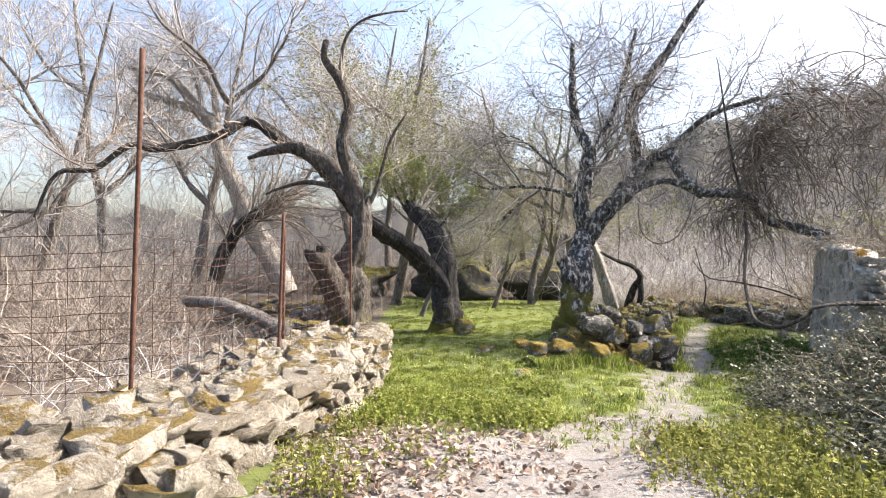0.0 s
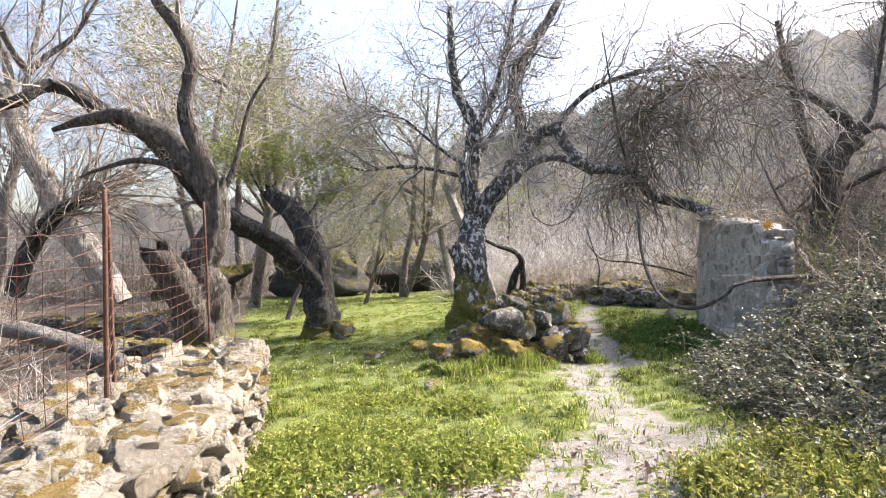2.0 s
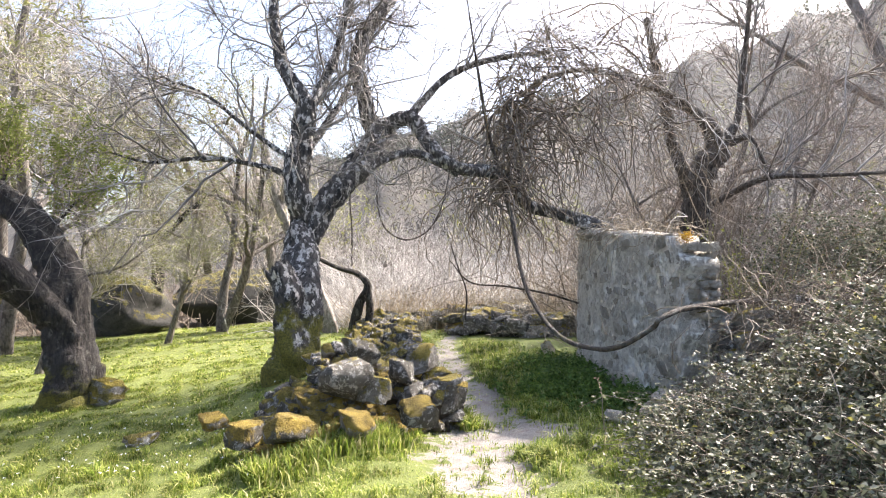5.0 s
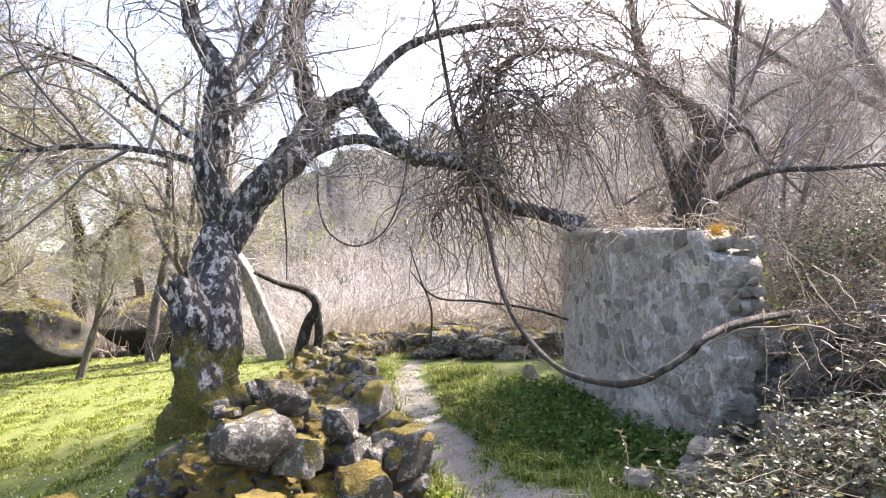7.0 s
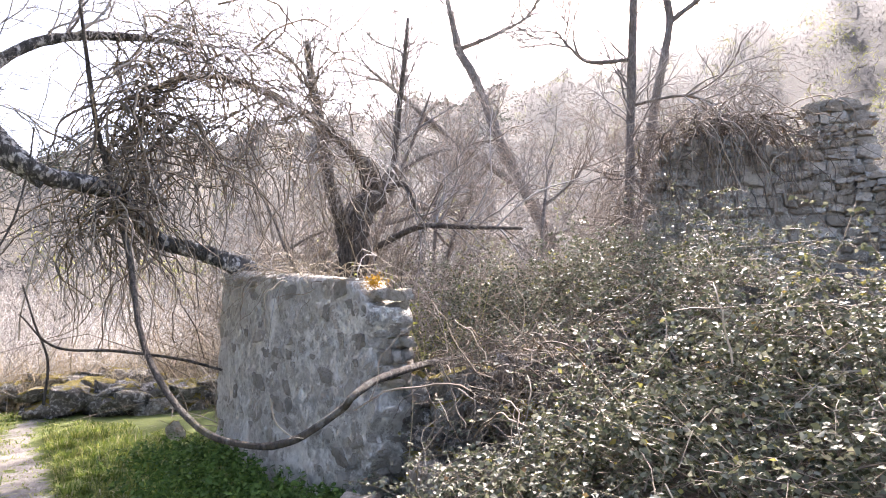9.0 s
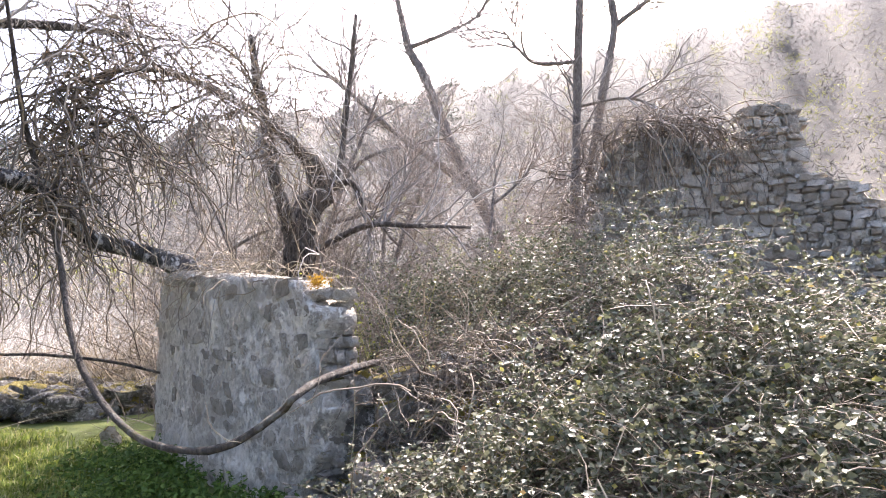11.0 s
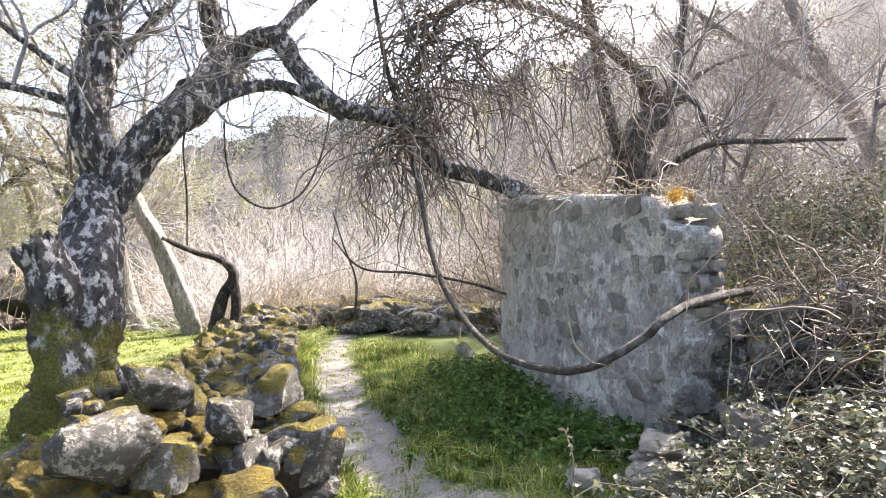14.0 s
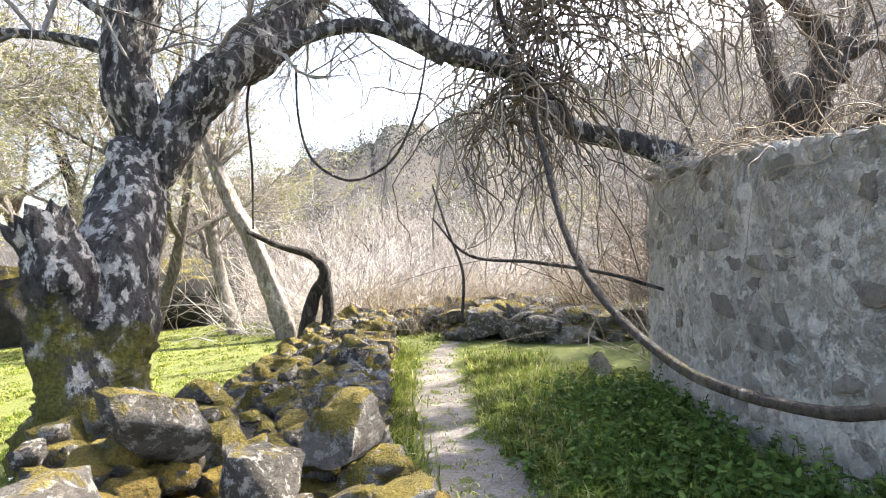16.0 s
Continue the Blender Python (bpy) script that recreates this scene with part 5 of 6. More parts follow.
def build_vines():
    """The looping liana and the curtain of dead creeper over the ruin."""
    rng = np.random.default_rng(66)
    top = tagged(new("liana"), "long looping woody liana hanging before the ruined wall", "vine")
    for points in LOOP_VINE:
        me, _ = limb_mesh("vine_stem", points, rng, 0.3)
        link_mesh("vine_stem", me, BARK_BROWN, top)
    spine = spline([(6.9, 14.7, 4.2, 0), (7.3, 14.6, 5.0, 0), (8.4, 14.4, 5.3, 0), (9.6, 14.3, 5.0, 0), (10.6, 14.3, 4.3, 0), (11.4, 14.3, 3.4, 0)], 10)[:, :3]
    creeper = tagged(new("dead_creeper"), "tangled curtain of dead grey-brown creeper stems", "creeper")
    pile = Pile()

    def strands(count, f_low, f_high, length, out, drop, radius, spread, wild=0.27):
        f = rng.uniform(f_low, f_high, count) * (len(spine) - 1)
        i = np.minimum(f.astype(int), len(spine) - 2)
        start = spine[i] + (spine[i + 1] - spine[i]) * (f - i)[:, None] + rng.normal(size=(count, 3)) * np.array(spread)
        n = 13
        p = np.zeros((count, n, 3))
        p[:, 0] = start
        d = unit(rng.normal(size=(count, 3)) * np.array([1.0, 1.0, 0.25]) * out + np.array([0, 0, 0.25]))
        ln = length * rng.uniform(0.5, 1.3, count)
        for k in range(1, n):
            d = unit(d + np.array([0, 0, -drop]) + rng.normal(size=(count, 3)) * wild)
            p[:, k] = p[:, k - 1] + d * (ln / (n - 1))[:, None]
        tubes(pile, p, radius * rng.uniform(0.5, 1.4, count)[:, None] * np.linspace(1, 0.4, n)[None], 3)

    strands(110, 0.15, 1.0, 1.4, 1.2, 0.05, 0.009, (0.45, 0.6, 0.4), 0.4)
    strands(130, 0.15, 0.95, 1.3, 1.4, 0.04, 0.006, (0.45, 0.6, 0.4), 0.3)
    strands(70, 0.3, 1.0, 2.2, 0.6, 0.25, 0.013, (0.4, 0.5, 0.4), 0.42)
    # the thick bundles that hang past the limb
    spine = spline([(7.35, 14.6, 4.9, 0), (7.3, 14.6, 4.2, 0), (7.15, 14.6, 3.4, 0), (7.0, 14.6, 2.8, 0)], 6)[:, :3]
    strands(90, 0.0, 1.0, 2.3, 0.5, 0.24, 0.014, (0.17, 0.25, 0.2), 0.46)
    spine = spline([(8.0, 14.5, 4.6, 0), (8.3, 14.4, 4.0, 0), (8.6, 14.4, 3.4, 0)], 6)[:, :3]
    strands(80, 0.0, 1.0, 1.9, 0.4, 0.35, 0.013, (0.4, 0.3, 0.3), 0.36)
    spine = spline([(7.3, 14.6, 4.6, 0), (7.2, 14.6, 3.9, 0), (7.05, 14.55, 3.2, 0)], 6)[:, :3]
    strands(65, 0.0, 1.0, 2.7, 0.2, 0.42, 0.016, (0.1, 0.14, 0.2), 0.34)
    # the tail of the bundle, drawn towards the path
    spine = spline([(6.95, 14.5, 3.1, 0), (6.7, 14.45, 2.6, 0), (6.4, 14.35, 2.05, 0)], 6)[:, :3]
    strands(110, 0.0, 1.0, 1.9, 0.35, 0.3, 0.012, (0.16, 0.2, 0.15), 0.42)
    # long stems that drop from the canopy to the wall's top
    spine = spline([(7.9, 14.6, 5.1, 0), (9.0, 14.6, 5.1, 0), (10.2, 14.8, 4.7, 0), (11.4, 14.8, 4.0, 0)], 8)[:, :3]
    strands(36, 0.0, 1.0, 2.9, 0.5, 0.34, 0.018, (0.4, 0.5, 0.25), 0.42)
    strands(60, 0.0, 1.0, 1.9, 1.0, 0.22, 0.008, (0.5, 0.6, 0.3), 0.4)
    spine = spline([(7.3, 14.6, 5.0, 0), (8.4, 14.4, 5.3, 0), (9.6, 14.3, 5.0, 0), (10.6, 14.3, 4.3, 0), (11.4, 14.3, 3.4, 0)], 10)[:, :3]
    link_mesh("creeper_tangle", pile.mesh("creeper_tangle"), VINE, creeper, kind="stuff")
    pale = Pile()
    pile = pale
    strands(320, 0.05, 0.95, 1.8, 1.4, 0.1, 0.008, (0.5, 0.6, 0.35), 0.34)
    link_mesh("pale_tangle", pale.mesh("pale_tangle"), TWIG_GREY, creeper, kind="stuff")
    # dry stems sprawled over the top of the wall stub
    spine = spline([(7.0, 10.7, 1.6, 0), (7.5, 11.8, 1.7, 0), (8.0, 12.9, 1.8, 0), (8.5, 14.0, 1.85, 0)], 8)[:, :3]
    straw = tagged(new("dry_creeper"), "pale dry stems sprawled over the wall's top", "creeper")
    pile = Pile()
    strands(150, 0.1, 1.0, 1.0, 1.4, 0.14, 0.006, (0.22, 0.2, 0.08), 0.25)
    link_mesh("straw_tangle", pile.mesh("straw_tangle"), TWIG_STRAW, straw, kind="stuff")
    pile = Pile()
    strands(22, 0.0, 1.0, 1.6, 0.8, 0.3, 0.005, (0.2, 0.2, 0.05), 0.25)
    link_mesh("hanging_tangle", pile.mesh("hanging_tangle"), TWIG_GREY, straw, kind="stuff")
    # dead creeper over the tall ruin
    spine = spline([(13.2, 9.9, 2.2, 0), (13.25, 9.5, 3.2, 0), (13.4, 8.9, 4.1, 0), (13.7, 8.0, 4.3, 0), (13.9, 7.0, 4.0, 0), (14.0, 6.5, 3.8, 0)], 8)[:, :3]
    over = tagged(new("dead_creeper"), "dead creeper sprawling over the top of the tall ruin", "creeper")
    pile = Pile()
    strands(420, 0.0, 0.85, 1.5, 1.2, 0.2, 0.01, (0.3, 0.25, 0.2), 0.36)
    link_mesh("creeper_tangle", pile.mesh("creeper_tangle"), VINE, over, kind="stuff")
    pile = Pile()
    strands(130, 0.45, 0.7, 2.4, 0.4, 0.5, 0.014, (0.2, 0.25, 0.1), 0.33)
    link_mesh("hanging_tangle", pile.mesh("hanging_tangle"), VINE, over, kind="stuff")


build_vines()


# ---- woods behind: bare trees, budding willows and thickets, each from a few grown forms ----


def wild_limbs(rng, height, girth, stems, lean):
    limbs = []
    for s in range(stems):
        a = rng.uniform(0, 6.28)
        way = np.array((math.cos(a) * lean, math.sin(a) * lean, 1.0))
        p = grow(rng, np.array([[math.cos(a) * 0.1 * (stems > 1), math.sin(a) * 0.1 * (stems > 1), -0.2]]), way[None], np.array([height]), 7, 0.12, 0.05)[0]
        limbs.append([(*q, girth * (1 - 0.85 * k / 6)) for k, q in enumerate(p)])
        for _ in range(4):
            k = rng.integers(2, 5)
            side = unit(np.array([rng.normal(), rng.normal(), 0.7]))
            q = grow(rng, p[k][None], side[None], np.array([height * rng.uniform(0.3, 0.5)]), 6, 0.16, 0.06)[0]
            limbs.append([(*c, girth * 0.5 * (1 - 0.8 * j / 5)) for j, c in enumerate(q)])
    return limbs


def woods():
    rng = np.random.default_rng(77)
    forms = {}
    kinds = {
        "bare": (BARK_GREY, TWIG_GREY, [(70, 1.9, 0.9, 0.17, 0.05, 7, 0.02), (420, 1.1, 0.9, 0.2, 0.03, 5, 0.009), (2500, 0.7, 0.9, 0.22, 0, 3, 0.0055)], None, None, "bare grey tree with a haze of fine twigs"),
        "brown": (BARK_GREY, TWIG_BROWN, [(70, 1.9, 0.9, 0.17, 0.05, 7, 0.02), (420, 1.1, 0.9, 0.2, 0.03, 5, 0.009), (1900, 0.6, 0.9, 0.22, 0, 3, 0.006)], None, None, "bare brown-twigged tree of the hillside wood"),
        "willow": (BARK_GREY, TWIG_GREY, [(70, 1.7, 0.9, 0.15, 0.1, 7, 0.018), (450, 1.0, 0.8, 0.18, 0.06, 6, 0.008), (1800, 0.6, 0.8, 0.2, 0.03, 3, 0.005)], (7000, 0.085, 0.32), LEAF_OLIVE, "budding willow with thin olive-green leaves"),
    }
    spots = [("bare", -7.5, 19, 1.4, 0), ("bare", -11, 16.5, 1.25, 1), ("bare", -6, 25, 1.6, 2), ("bare", -12.5, 24, 1.6, 0), ("bare", -9, 14, 1.0, 2), ("bare", -4, 29, 1.7, 1),
             ("willow", -1.6, 22.5, 1.4, 0), ("willow", -2.5, 31, 1.6, 1), ("willow", 1.2, 31, 1.5, 2), ("willow", 3.4, 24.5, 1.1, 1), ("willow", -0.6, 18.6, 0.55, 2), ("willow", 6, 33, 1.0, 0), ("bare", 0.2, 36, 1.7, 0), ("bare", 4.0, 29, 1.4, 2), ("willow", 1.8, 22.2, 0.6, 0),
             ("bare", 8.5, 26, 0.42, 1), ("bare", 11, 24, 0.39, 0), ("bare", 13, 27, 0.47, 2), ("bare", 8, 32, 0.47, 2), ("bare", 16, 23, 0.44, 1), ("bare", 12.5, 33, 0.52, 0), ("bare", 18, 30, 0.52, 1),
             ("brown", 15.5, 18, 0.8, 0), ("brown", 19, 17, 0.9, 1), ("brown", 17, 12.5, 0.75, 2), ("brown", 22, 13, 1.0, 0), ("brown", 20, 9.5, 0.85, 1), ("brown", 27, 11, 1.0, 1), ("brown", 17.5, 20, 1.35, 2)]
    for kind, x, y, size, form in spots:
        bark, twig, levels, leaf, leaf_mat, label = kinds[kind]
        m = pose(x, y, float(ground_height(x, y)) - 0.1, 0, 0, rng.uniform(0, 360))
        if (kind, form) not in forms:
            r2 = np.random.default_rng(900 + form * 7 + len(kind))
            ob = tree("tree", wild_limbs(r2, 7.0, 0.13, 1 + form % 2, 0.25), bark, twig, levels, label, 60 + form * 3 + len(kind), leaf, leaf_mat, "trees of the wood")
            ob.matrix_basis = m @ Matrix.Scale(size, 4)
            forms[kind, form] = ob
        else:
            ob = copy_thing(forms[kind, form], m)
            ob.matrix_basis = m @ Matrix.Scale(size, 4)


woods()


def thicket(name, label, spots, stems, height, mat, seed, radius=0.006, fan=0.5, levels=True):
    """Dense dry brush: stems that fan up from each spot and branch into twigs."""
    rng = np.random.default_rng(seed)
    pile = Pile()
    spots = np.asarray(spots, float)
    who = rng.integers(0, len(spots), stems)
    base = np.zeros((stems, 3))
    base[:, :2] = spots[who, :2] + rng.normal(size=(stems, 2)) * spots[who, 2:3] * 0.45
    base[:, 2] = ground_height(base[:, 0], base[:, 1]) - 0.05
    way = unit(np.stack([rng.normal(size=stems) * fan, rng.normal(size=stems) * fan, np.ones(stems)], -1))
    p = grow(rng, base, way, height * rng.uniform(0.4, 1.2, stems), 6, 0.3, -0.03)
    r = radius * rng.uniform(0.5, 1.5, stems)[:, None] * np.linspace(1, 0.3, 6)[None]
    tubes(pile, p, r, 3)
    if levels:
        s, w, r0 = shoots(rng, p, r, stems * 3, 1.0)
        q = grow(rng, s, w, height * 0.3 * rng.uniform(0.4, 1.2, stems * 3), 3, 0.2, 0.0)
        tubes(pile, q, np.minimum(r0, radius * 0.6)[:, None] * np.linspace(0.9, 0.4, 3)[None], 3)
    return tagged(link_mesh(name, pile.mesh(name), mat), label, "brush", kind="stuff")


def build_thickets():
    rng = np.random.default_rng(5)

    def field(x0, x1, y0, y1, n, r=1.2):
        return np.stack([rng.uniform(x0, x1, n), rng.uniform(y0, y1, n), np.full(n, r)], -1)

    thicket("dry_brush", "dry pale brush and bare stalks behind the fence", np.vstack([field(-4.5, -1.8, 6.0, 10.5, 16, 0.7), field(-6.5, -3, 5.0, 9, 14, 0.8), field(-4, -1.9, 12, 20, 16, 0.8)]), 380, 1.2, TWIG_BROWN, 1, 0.0075, 1.3)
    thicket("dead_weeds", "pale dead weed stems leaning by the wire fence", [(-2.5, 6.3, 0.5), (-2.3, 6.9, 0.5), (-2.7, 5.7, 0.5), (-2.2, 7.5, 0.4), (-3.3, 5.6, 0.6)], 120, 1.0, TWIG_SILVER, 10, 0.0085, 0.9)
    thicket("dry_thicket", "tall brown bramble thicket beyond the fence", field(-14, -4.6, 9, 17, 40), 2200, 2.2, TWIG_BROWN, 2, 0.008, 0.6)
    thicket("grey_thicket", "grey leafless thicket at the edge of the meadow", np.vstack([field(7.5, 17, 22, 28, 40), field(5.5, 9, 22, 26, 10)]), 2100, 3.0, TWIG_SILVER, 3, 0.0095, 1.0)
    thicket("dry_reeds", "straw-coloured dry grass below the thicket", field(7, 15, 20.5, 22.5, 40, 1.0), 2600, 1.3, TWIG_STRAW, 4, 0.008, 0.25, False)
    thicket("back_thicket", "brown leafless undergrowth behind the meadow", field(-12, 7, 26.5, 34, 60), 1600, 2.6, TWIG_BROWN, 5, 0.011, 0.5)
    thicket("ruin_thicket", "tangle of brown bare stems behind the ruin", field(9.8, 16, 10, 17, 50), 1700, 2.0, TWIG_BROWN, 6, 0.008, 0.6)
    thicket("tall_thicket", "tall tangle of dark bare stems behind the ruin's tree", field(12.5, 19, 15.5, 21, 30), 900, 4.8, VINE, 9, 0.013, 0.55)
    thicket("slope_thicket", "brown scrub on the slope behind the ruined house", field(15.5, 24, 3, 18, 60), 1600, 2.6, TWIG_BROWN, 7, 0.011, 0.5)
    thicket("left_thicket", "pale bare scrub far beyond the fence", field(-22, -9, 15, 30, 60), 1500, 4.6, TWIG_GREY, 8, 0.013, 0.6)


build_thickets()


TERRACE = np.array([(7.0, 10.45), (7.45, 9.6), (7.9, 8.7), (8.2, 7.7), (8.3, 6.6)])


def build_terrace():
    """The dark dry stone face behind the brambles, beside the ruin."""
    rng = np.random.default_rng(51)
    top = tagged(new("terrace_wall"), "dark mossy dry stone terrace wall half buried in brambles", "stone wall", kind="structure")
    made = stone_set(STONE_BARE, 9, 820, 0.9, 0.14, 7, (0.75, 1.1)) + stone_set(STONE_MOSSY, 3, 840, 0.9, 0.14, 7, (0.75, 1.1))
    earth_core("earth_fill", top, TERRACE, 1.0, 1.0)
    face_stones(top, TERRACE, made, rng, 1.0, 0.32, 0.2, 0.3, 0.0, 0.14)


build_terrace()


def bramble_height(u):
    return np.interp(u, [0, 0.4, 1.0, 2.0, 3.2, 5, 9], [0.14, 0.4, 0.74, 1.32, 1.5, 1.05, 0.85])


def bramble_top(x, y, d):
    lump = 0.42 * waves(x, y, 1.3, 31) + 0.42 * waves(x, y, 0.55, 32)
    return bramble_height(d) * (0.72 + 0.28 * ease(4.5, 8.5, y)) * (0.85 + 1.2 * lump)


def sprays(pile, rng, p, nodes, size):
    """Bramble leaves in threes and fives along the canes p."""
    m, n = p.shape[:2]
    f = rng.uniform(0.12, 1.0, (m, nodes)) * (n - 1.001)
    i = f.astype(int)
    g = (f - i)[..., None]
    who = np.arange(m)[:, None]
    at = (p[who, i] * (1 - g) + p[who, i + 1] * g).reshape(-1, 3)
    at = at + rng.normal(size=at.shape) * 0.02
    at = np.repeat(at, 3, axis=0)
    count = len(at)
    way = unit(rng.normal(size=(count, 3)) * np.array([1, 1, 0.45]) - np.array([0, 0, 0.12]))
    side = unit(np.cross(way, unit(rng.normal(size=(count, 3)) * 0.65 + np.array([0, 0, 0.8]))))
    nor = np.cross(side, way)
    long = (size * rng.uniform(0.55, 1.35, count))[:, None]
    mid = at + way * long * 0.42 + nor * long * rng.uniform(0.04, 0.2, (count, 1))
    pile.add(np.stack([at, mid - side * long * 0.36, at + way * long, mid + side * long * 0.36], 1).reshape(-1, 3), None,
             (np.arange(count)[:, None, None] * 4 + np.array([[0, 2, 1], [0, 3, 2]])).reshape(-1, 3))


def build_brambles():
    """The bank of brambles: arching canes that carry their leaves, with dark hollows between."""
    rng = np.random.default_rng(88)

    def spots(n, x0, x1, y0, y1):
        x, y = rng.uniform(x0, x1, n), rng.uniform(y0, y1, n)
        d, s = from_line(x, y, BANK_LINE)
        td, ts = from_line(x, y, TERRACE)
        strip = (ts > 0) & (td < 0.95) & (y > 8.2)
        keep = (s > 0) & (d > 0.02) & (x < 13.6) & ~((y > 10.45) & (d < 0.6)) & ~(strip & (rng.uniform(size=n) < 0.78))
        keep &= rng.uniform(size=n) < np.clip(1.3 - np.hypot(x - 3.0, y - 8.0) / 12, 0.3, 1)
        keep &= rng.uniform(size=n) < np.clip(0.5 + 1.9 * waves(x, y, 0.6, 33), 0.05, 1)
        return x[keep], y[keep], d[keep]

    thick = tagged(new("bramble_bank"), "bank of dusty green brambles with coloured-in sun glints, burying the ruin", "brambles", kind="stuff")
    foliage, stems = Pile(), Pile()
    for n, x0, x1, y0, y1, low, high, nodes, long in ((19000, 2.9, 14.0, 1.5, 14.5, 0.62, 1.0, 9, 0.85), (5000, 2.9, 8.0, 2.5, 10.6, 0.2, 0.85, 8, 0.6), (4200, 3.0, 7.0, 4.0, 10.2, 0.75, 1.0, 12, 0.5), (6500, 7.4, 11.5, 7.6, 12.0, 0.7, 1.08, 9, 0.75)):
        x, y, d = spots(n, x0, x1, y0, y1)
        m = len(x)
        z = ground_height(x, y) + bramble_top(x, y, d) * rng.uniform(low, high, m)
        way = unit(np.stack([rng.normal(size=m) - 0.35, rng.normal(size=m) - 0.2, np.full(m, 0.55)], -1))
        p = grow(rng, np.stack([x, y, z], -1), way, long * rng.uniform(0.4, 1.3, m), 5, 0.2, -0.24)
        tubes(stems, p, 0.0034 * rng.uniform(0.6, 1.6, m)[:, None] * np.linspace(1, 0.5, 5)[None], 3)
        sprays(foliage, rng, p, nodes, 0.04)
    link_mesh("bramble_leaves", foliage.mesh("bramble_leaves", False), LEAF_BRAMBLE, thick, "dusty three-part bramble leaves, the palest coloured as sun glints", "stuff")
    # bare canes that hang over the terrace face and sprawl out of the leaves
    for n, cx, cy, sx, sy, z0, z1, r in ((950, 7.5, 9.4, 0.32, 0.55, 0.1, 1.35, 0.0045), (110, 7.8, 9.0, 0.4, 0.6, 0.8, 1.4, 0.007), (160, 9.5, 9.0, 2.2, 2.2, 0.8, 1.4, 0.005)):
        hx = rng.normal(size=(n, 2)) * np.array((sx, sy)) + np.array((cx, cy))
        base = np.stack([hx[:, 0], hx[:, 1], ground_height(hx[:, 0], hx[:, 1]) + rng.uniform(z0, z1, n)], -1)
        p = grow(rng, base, unit(rng.normal(size=(n, 3)) + np.array((-0.3, -0.5, 0.25))), rng.uniform(0.3, 1.1, n), 10, 0.24, -0.1)
        p = p[~((p[:, :, 1] > 10.2) & (p[:, :, 0] < 7.3)).any(axis=1)]
        n = len(p)
        tubes(stems, p, r * rng.uniform(0.6, 1.6, n)[:, None] * np.linspace(1, 0.5, 10)[None], 3)
    link_mesh("bramble_stems", stems.mesh("bramble_stems"), VINE, thick, "arching brown thorny stems", "stuff")


build_brambles()


# ---- grass, weeds, nettles, litter ----


def blades(name, label, x, y, height, seed, mat, width=0.006, lean=0.5):
    rng = np.random.default_rng(seed)
    m = len(x)
    z = ground_height(x, y) - 0.01
    a = rng.uniform(0, 6.28, m)
    tip_way = np.stack([np.cos(a), np.sin(a), np.zeros(m)], -1)
    side = np.stack([-np.sin(a), np.cos(a), np.zeros(m)], -1)
    base = np.stack([x, y, z], -1)
    h = height[:, None]
    w = width * (0.6 + 0.8 * rng.uniform(size=m))[:, None] * np.clip(h / 0.12, 0.7, 1.6)
    bend = (lean * rng.uniform(0.2, 1.5, m))[:, None]
    up = np.array([0, 0, 1.0])
    mid = base + up * h * 0.55 + tip_way * h * bend * 0.25
    tip = base + up * h * (1 - 0.3 * bend) + tip_way * h * bend * 0.9
    v = np.stack([base - side * w, base + side * w, mid + side * w * 0.8, mid - side * w * 0.8, tip], 1)
    i = np.arange(m)[:, None] * 5
    pile = Pile()
    pile.add(v.reshape(-1, 3), i + np.array([0, 1, 2, 3]), i + np.array([3, 2, 4]))
    return tagged(link_mesh(name, pile.mesh(name, False), mat), label, "grass", kind="stuff")


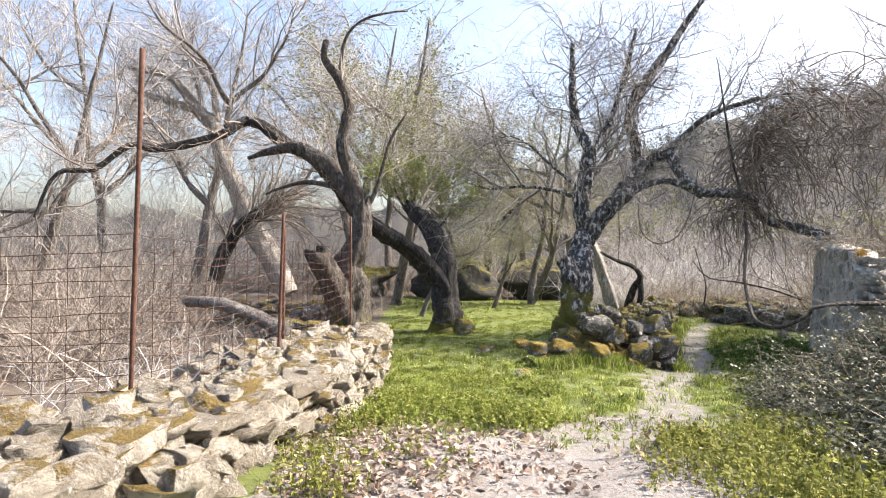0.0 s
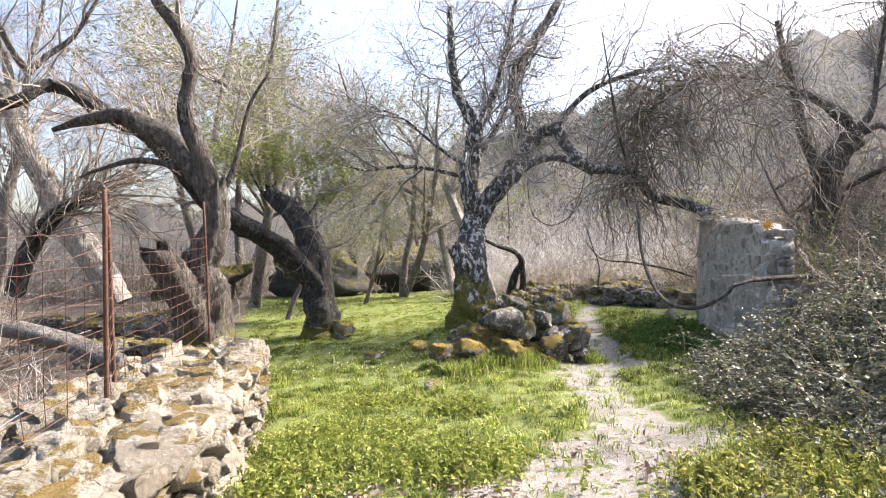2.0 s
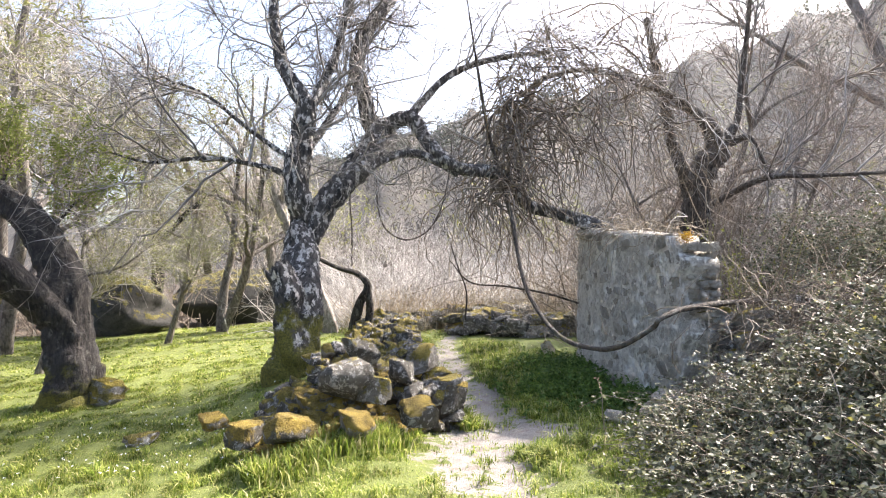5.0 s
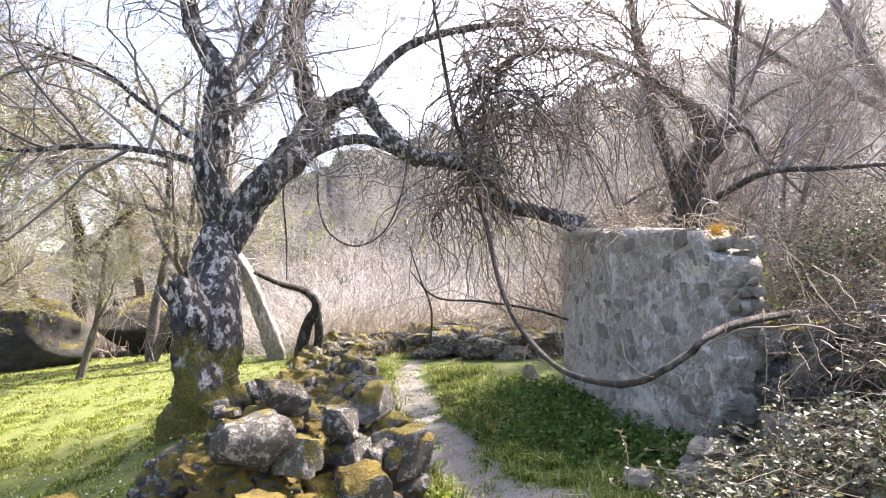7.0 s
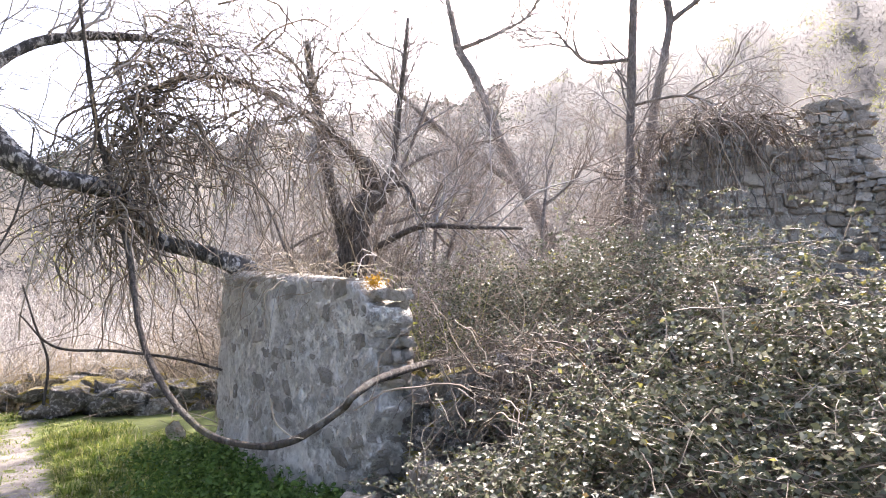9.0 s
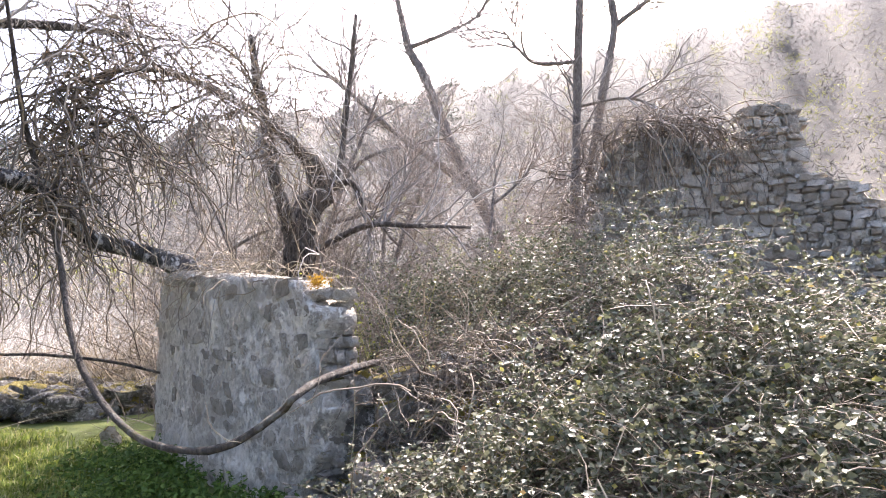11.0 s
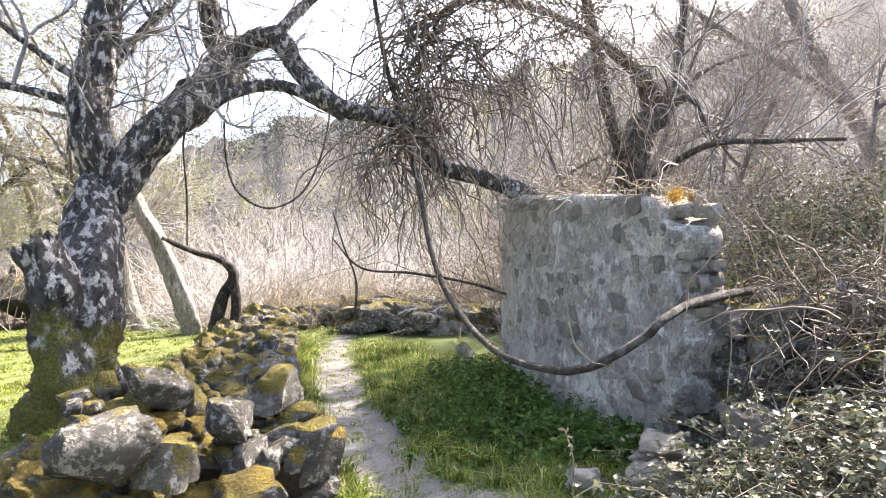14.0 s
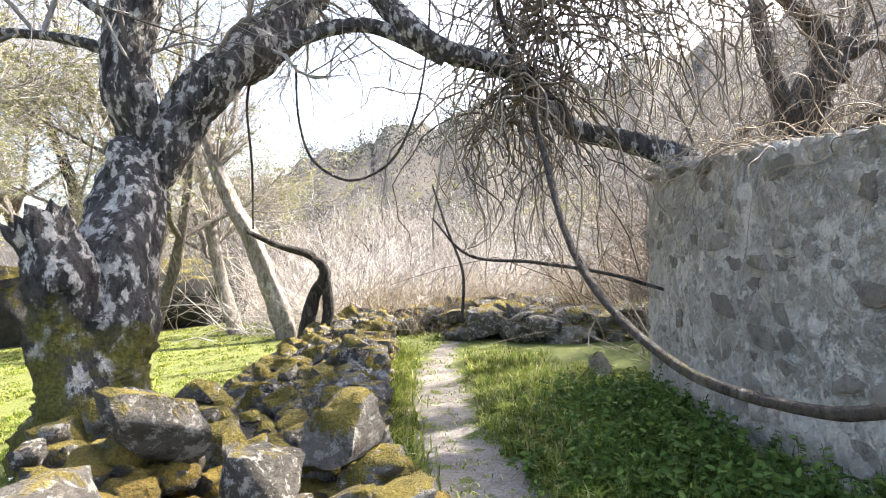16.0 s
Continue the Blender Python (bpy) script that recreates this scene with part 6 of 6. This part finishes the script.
def build_grass():
    rng = np.random.default_rng(99)

    def scatter(x0, x1, y0, y1, n, tall, far):
        x, y = rng.uniform(x0, x1, n), rng.uniform(y0, y1, n)
        bare, mould, _ = cover_map(x, y)
        tuft = waves(x, y, 0.55, 41) + 0.6 * waves(x, y, 1.6, 42)
        keep = (rng.uniform(size=n) < (1 - bare) ** 1.5 * (1 - mould) * np.clip(0.75 + 0.9 * tuft, 0.12, 1)) & (x < 8.6)
        x, y, tuft = x[keep], y[keep], tuft[keep]
        pd, _ = from_line(x, y, PATH_LINE)
        h = tall * np.clip(0.75 + 1.3 * tuft, 0.3, 2.6) * rng.uniform(0.5, 1.4, len(x))
        return x, y, h

    x, y, h = scatter(-1.0, 6.9, 4.5, 12.5, 190000, 0.075, 0)
    blades("grass", "lush green grass along the path", x, y, h, 1, GRASS, 0.0055, 1.15)
    x, y, h = scatter(-1.4, 8.6, 12.5, 18, 125000, 0.05, 0)
    blades("grass", "sunlit green turf by the mossy wall", x, y, h, 2, GRASS, 0.0085, 1.3)
    x, y, h = scatter(-6, 9.5, 18, 27, 80000, 0.045, 0)
    blades("meadow_grass", "short bright turf of the meadow", x, y, h, 3, GRASS, 0.016, 1.3)
    # long grass along the wall foot, the path's edges and the rubble wall
    n = 9000
    f = rng.uniform(0, len(RUBBLE_FACE) - 1.001, n)
    i = f.astype(int)
    p = RUBBLE_FACE[i] + (RUBBLE_FACE[i + 1] - RUBBLE_FACE[i]) * (f - i)[:, None]
    x, y = p[:, 0] + np.abs(rng.normal(size=n)) * 0.13 + 0.03, p[:, 1] - rng.uniform(0, 0.15, n)
    blades("long_grass", "long bright grass at the foot of the rubble wall", x, y, rng.uniform(0.07, 0.24, n), 4, GRASS, 0.005, 1.0)
    n = 26000
    f = rng.uniform(5.6, len(PATH_LINE) - 2.001, n)
    i = f.astype(int)
    p = PATH_LINE[i] + (PATH_LINE[i + 1] - PATH_LINE[i]) * (f - i)[:, None]
    t = unit(PATH_LINE[i + 1] - PATH_LINE[i])
    off = 0.42 + np.abs(rng.normal(size=n)) * 0.55
    x, y = p[:, 0] + t[:, 1] * off, p[:, 1] - t[:, 0] * off
    clump = waves(x, y, 0.45, 44)
    keep = (cover_map(x, y)[0] < 0.45) & (rng.uniform(size=n) < np.clip(0.55 + 1.6 * clump, 0.06, 1)) & (x < 3.35 + 0.39 * (y - 3.4))
    blades("long_grass", "tufts of long green grass between path and nettles", x[keep], y[keep], (0.12 + 0.1 * clump[keep]) * rng.uniform(0.4, 1.3, keep.sum()), 6, GRASS, 0.005, 1.1)
    n = 4200
    x = rng.uniform(1.6, 3.3, n)
    y = 10.25 + 0.38 * x - 0.4 + rng.normal(size=n) * 0.14
    blades("long_grass", "long grass before the fallen mossy stones", x, y, rng.uniform(0.1, 0.26, n), 5, GRASS, 0.005, 0.6)


build_grass()


def herb_patch(name, label, centres, count, height, leaf_size, mat, seed, narrow=0.55):
    """Leafy herbs: upright stems with leaves all the way up."""
    rng = np.random.default_rng(seed)
    c = np.asarray(centres, float)
    who = rng.integers(0, len(c), count)
    xy = c[who, :2] + rng.normal(size=(count, 2)) * c[who, 2:3] * 0.5
    base = np.stack([xy[:, 0], xy[:, 1], ground_height(xy[:, 0], xy[:, 1])], -1)
    h = height * rng.uniform(0.4, 1.2, count) * c[who, 3]
    p = grow(rng, base, unit(rng.normal(size=(count, 3)) * 0.25 + np.array((0, 0, 1))), h, 6, 0.1, 0.05)
    pile = Pile()
    tubes(pile, p, np.full((count, 6), 0.0025), 3)
    top = tagged(link_mesh(name, pile.mesh(name), mat), label, "herbs", kind="stuff")
    k = count * 9
    start, _, _ = shoots(rng, p, np.full((count, 6), 0.003), k, 0.5, (0.1, 1.0))
    foliage = Pile()
    leaves(foliage, rng, start, leaf_size * rng.uniform(0.5, 1.3, k), 0.05, narrow, 0.9)
    link_mesh("herb_leaves", foliage.mesh("herb_leaves", False), mat, top, kind="stuff")


herb_patch("nettles", "dark green nettles in the shade of the ruin", [(6.6, 12.6, 0.8, 1), (7.2, 13.2, 0.9, 1), (6.3, 11.7, 0.8, 1), (7.5, 13.9, 0.7, 0.9), (6.5, 11.0, 0.5, 0.9), (6.0, 12.3, 0.6, 0.7)], 1150, 0.25, 0.06, LEAF_NETTLE, 1, 0.55)
herb_patch("weeds", "leafy spring weeds beside the stone wall", [(0.1, 6.6, 0.6, 1), (0.6, 6.2, 0.5, 1), (0.9, 6.5, 0.4, 0.8), (-0.3, 7.3, 0.5, 0.9), (0.2, 7.6, 0.6, 0.7), (-0.55, 6.2, 0.4, 0.7), (1.3, 8.6, 0.4, 0.6), (0.4, 9.2, 0.5, 0.5)], 1500, 0.22, 0.04, LEAF_FRESH, 2)
herb_patch("weeds", "yellow-green weeds beside the sandy path", [(2.1, 4.6, 0.6, 1), (2.8, 5.0, 0.5, 1), (2.1, 5.3, 0.3, 0.7), (3.1, 5.7, 0.4, 0.9), (2.7, 4.0, 0.6, 1.1), (2.2, 3.8, 0.5, 1)], 1100, 0.26, 0.04, LEAF_WEED, 3)
herb_patch("weeds", "small weeds at the foot of the sunny wall", [(-0.85, 4.5, 0.3, 1), (-0.8, 5.6, 0.3, 0.8), (-0.7, 3.9, 0.35, 1), (-2.0, 4.6, 0.2, 1.8), (-0.2, 4.8, 0.5, 0.4)], 220, 0.2, 0.04, LEAF_WEED, 4, 0.4)
herb_patch("ivy", "young yellow-green creeper leaves behind the ruin", [(9.2, 12.2, 0.8, 4.2), (9.8, 13.0, 0.8, 4.4), (8.6, 11.4, 0.6, 4)], 120, 0.5, 0.06, YELLOW_GREEN, 5)


def build_litter():
    rng = np.random.default_rng(12)
    n = 8000
    x, y = rng.uniform(-1.1, 2.6, n), rng.uniform(3.2, 7.4, n)
    keep = rng.uniform(size=n) < np.clip(0.25 + waves(x, y, 1.4, 61) + np.exp(-((x + 0.5) / 0.7) ** 2), 0.05, 1) * (1 - ease(5.6, 7.4, y))
    x, y = x[keep], y[keep]
    pile = Pile()
    leaves(pile, rng, np.stack([x, y, ground_height(x, y) + rng.uniform(0.005, 0.025, len(x))], -1), 0.055 * rng.uniform(0.5, 1.4, len(x)), -0.05, 0.6, 1.2)
    tagged(link_mesh("leaf_litter", pile.mesh("leaf_litter", False), LEAF_DRY), "curled dry brown leaves scattered on the sand", "litter", kind="stuff")
    n = 130
    x, y = rng.normal(size=n) * 0.9 + 1.0, rng.normal(size=n) * 0.9 + 12.2
    z = ground_height(x, y) + 0.09
    pile = Pile()
    for _ in range(5):
        leaves(pile, rng, np.stack([x, y, z], -1), np.full(n, 0.016), -0.1, 0.6, 1.5)
    tagged(link_mesh("daisies", pile.mesh("daisies", False), PETAL), "tiny white daisies in the meadow turf", "flowers", kind="stuff")


build_litter()


def dry_stalk(x, y, height, lean, seed):
    rng = np.random.default_rng(seed)
    z = float(ground_height(x, y))
    top = tagged(new("dry_stalk"), "single dry pale weed stalk beside the path", "stalk")
    top.location = (x, y, z)
    me, line = limb_mesh("stem", [(0, 0, -0.05, 0.006), (lean * 0.3, 0.02, height * 0.35, 0.005), (lean * 0.6, -0.02, height * 0.7, 0.004), (lean, 0.0, height, 0.003)], rng, 0.8)
    link_mesh("stem", me, TWIG_STRAW, top)
    pile = Pile()
    leaves(pile, rng, line[-8:, :3], np.full(8, 0.04), -0.3, 0.4)
    link_mesh("seed_head", pile.mesh("seed_head", False), LEAF_DRY, top, kind="stuff")


dry_stalk(5.1, 10.0, 0.62, -0.12, 1)
dry_stalk(6.3, 9.75, 1.35, 0.03, 2)


# ---- far hillside trees ----


def flecks(pile, rng, at, size, narrow):
    """Small flat sprays of twigs or needles, one quad each."""
    m = len(at)
    way = unit(rng.normal(size=(m, 3)) + np.array((0, 0, 0.4)))
    side = unit(np.cross(way, rng.normal(size=(m, 3)))) * narrow * size * 0.5
    tip = at + way * size
    pile.add(np.stack([at, at + way * size * 0.5 - side, tip, at + way * size * 0.5 + side], 1).reshape(-1, 3), np.arange(m * 4).reshape(-1, 4))


def hill_trees():
    rng = np.random.default_rng(123)
    bare, pines, spring = Pile(), Pile(), Pile()
    n = 2800
    az, r = np.radians(rng.uniform(2, 122, n)), 52 + 198 * rng.uniform(0, 1, n) ** 1.5
    x, y = 2 + r * np.sin(az), 7 + r * np.cos(az)
    z = ground_height(x, y)
    for k in range(n):
        size = rng.uniform(2.0, 3.4) + 0.012 * r[k]
        high = waves(x[k], y[k], 60, 71) > 0.2 and r[k] > 120 and az[k] < 1.2
        m = 52
        c = np.array((x[k], y[k], z[k] + size * 0.5))
        at = c + unit(rng.normal(size=(m, 3))) * rng.uniform(0.3, 1, (m, 1)) ** 0.5 * np.array((0.45, 0.45, 0.55)) * size
        pile = pines if high else (spring if rng.uniform() < (0.1 if az[k] < 1.4 else 0.3) else bare)
        flecks(pile, rng, at, size * (0.2 if high else 0.2) * rng.uniform(0.5, 1.2, (m, 1)), 0.28 if high else 0.1)
    tagged(link_mesh("pine_wood", pines.mesh("pine_wood", False), PINE), "dark green pines high on the hillside", "trees", kind="stuff")
    tagged(link_mesh("hill_scrub", bare.mesh("hill_scrub", False), SCRUB), "grey-brown leafless scrub covering the hillside", "scrub", kind="stuff")
    tagged(link_mesh("spring_bushes", spring.mesh("spring_bushes", False), YELLOW_GREEN), "yellow-green bushes in leaf on the hillside", "bushes", kind="stuff")


hill_trees()
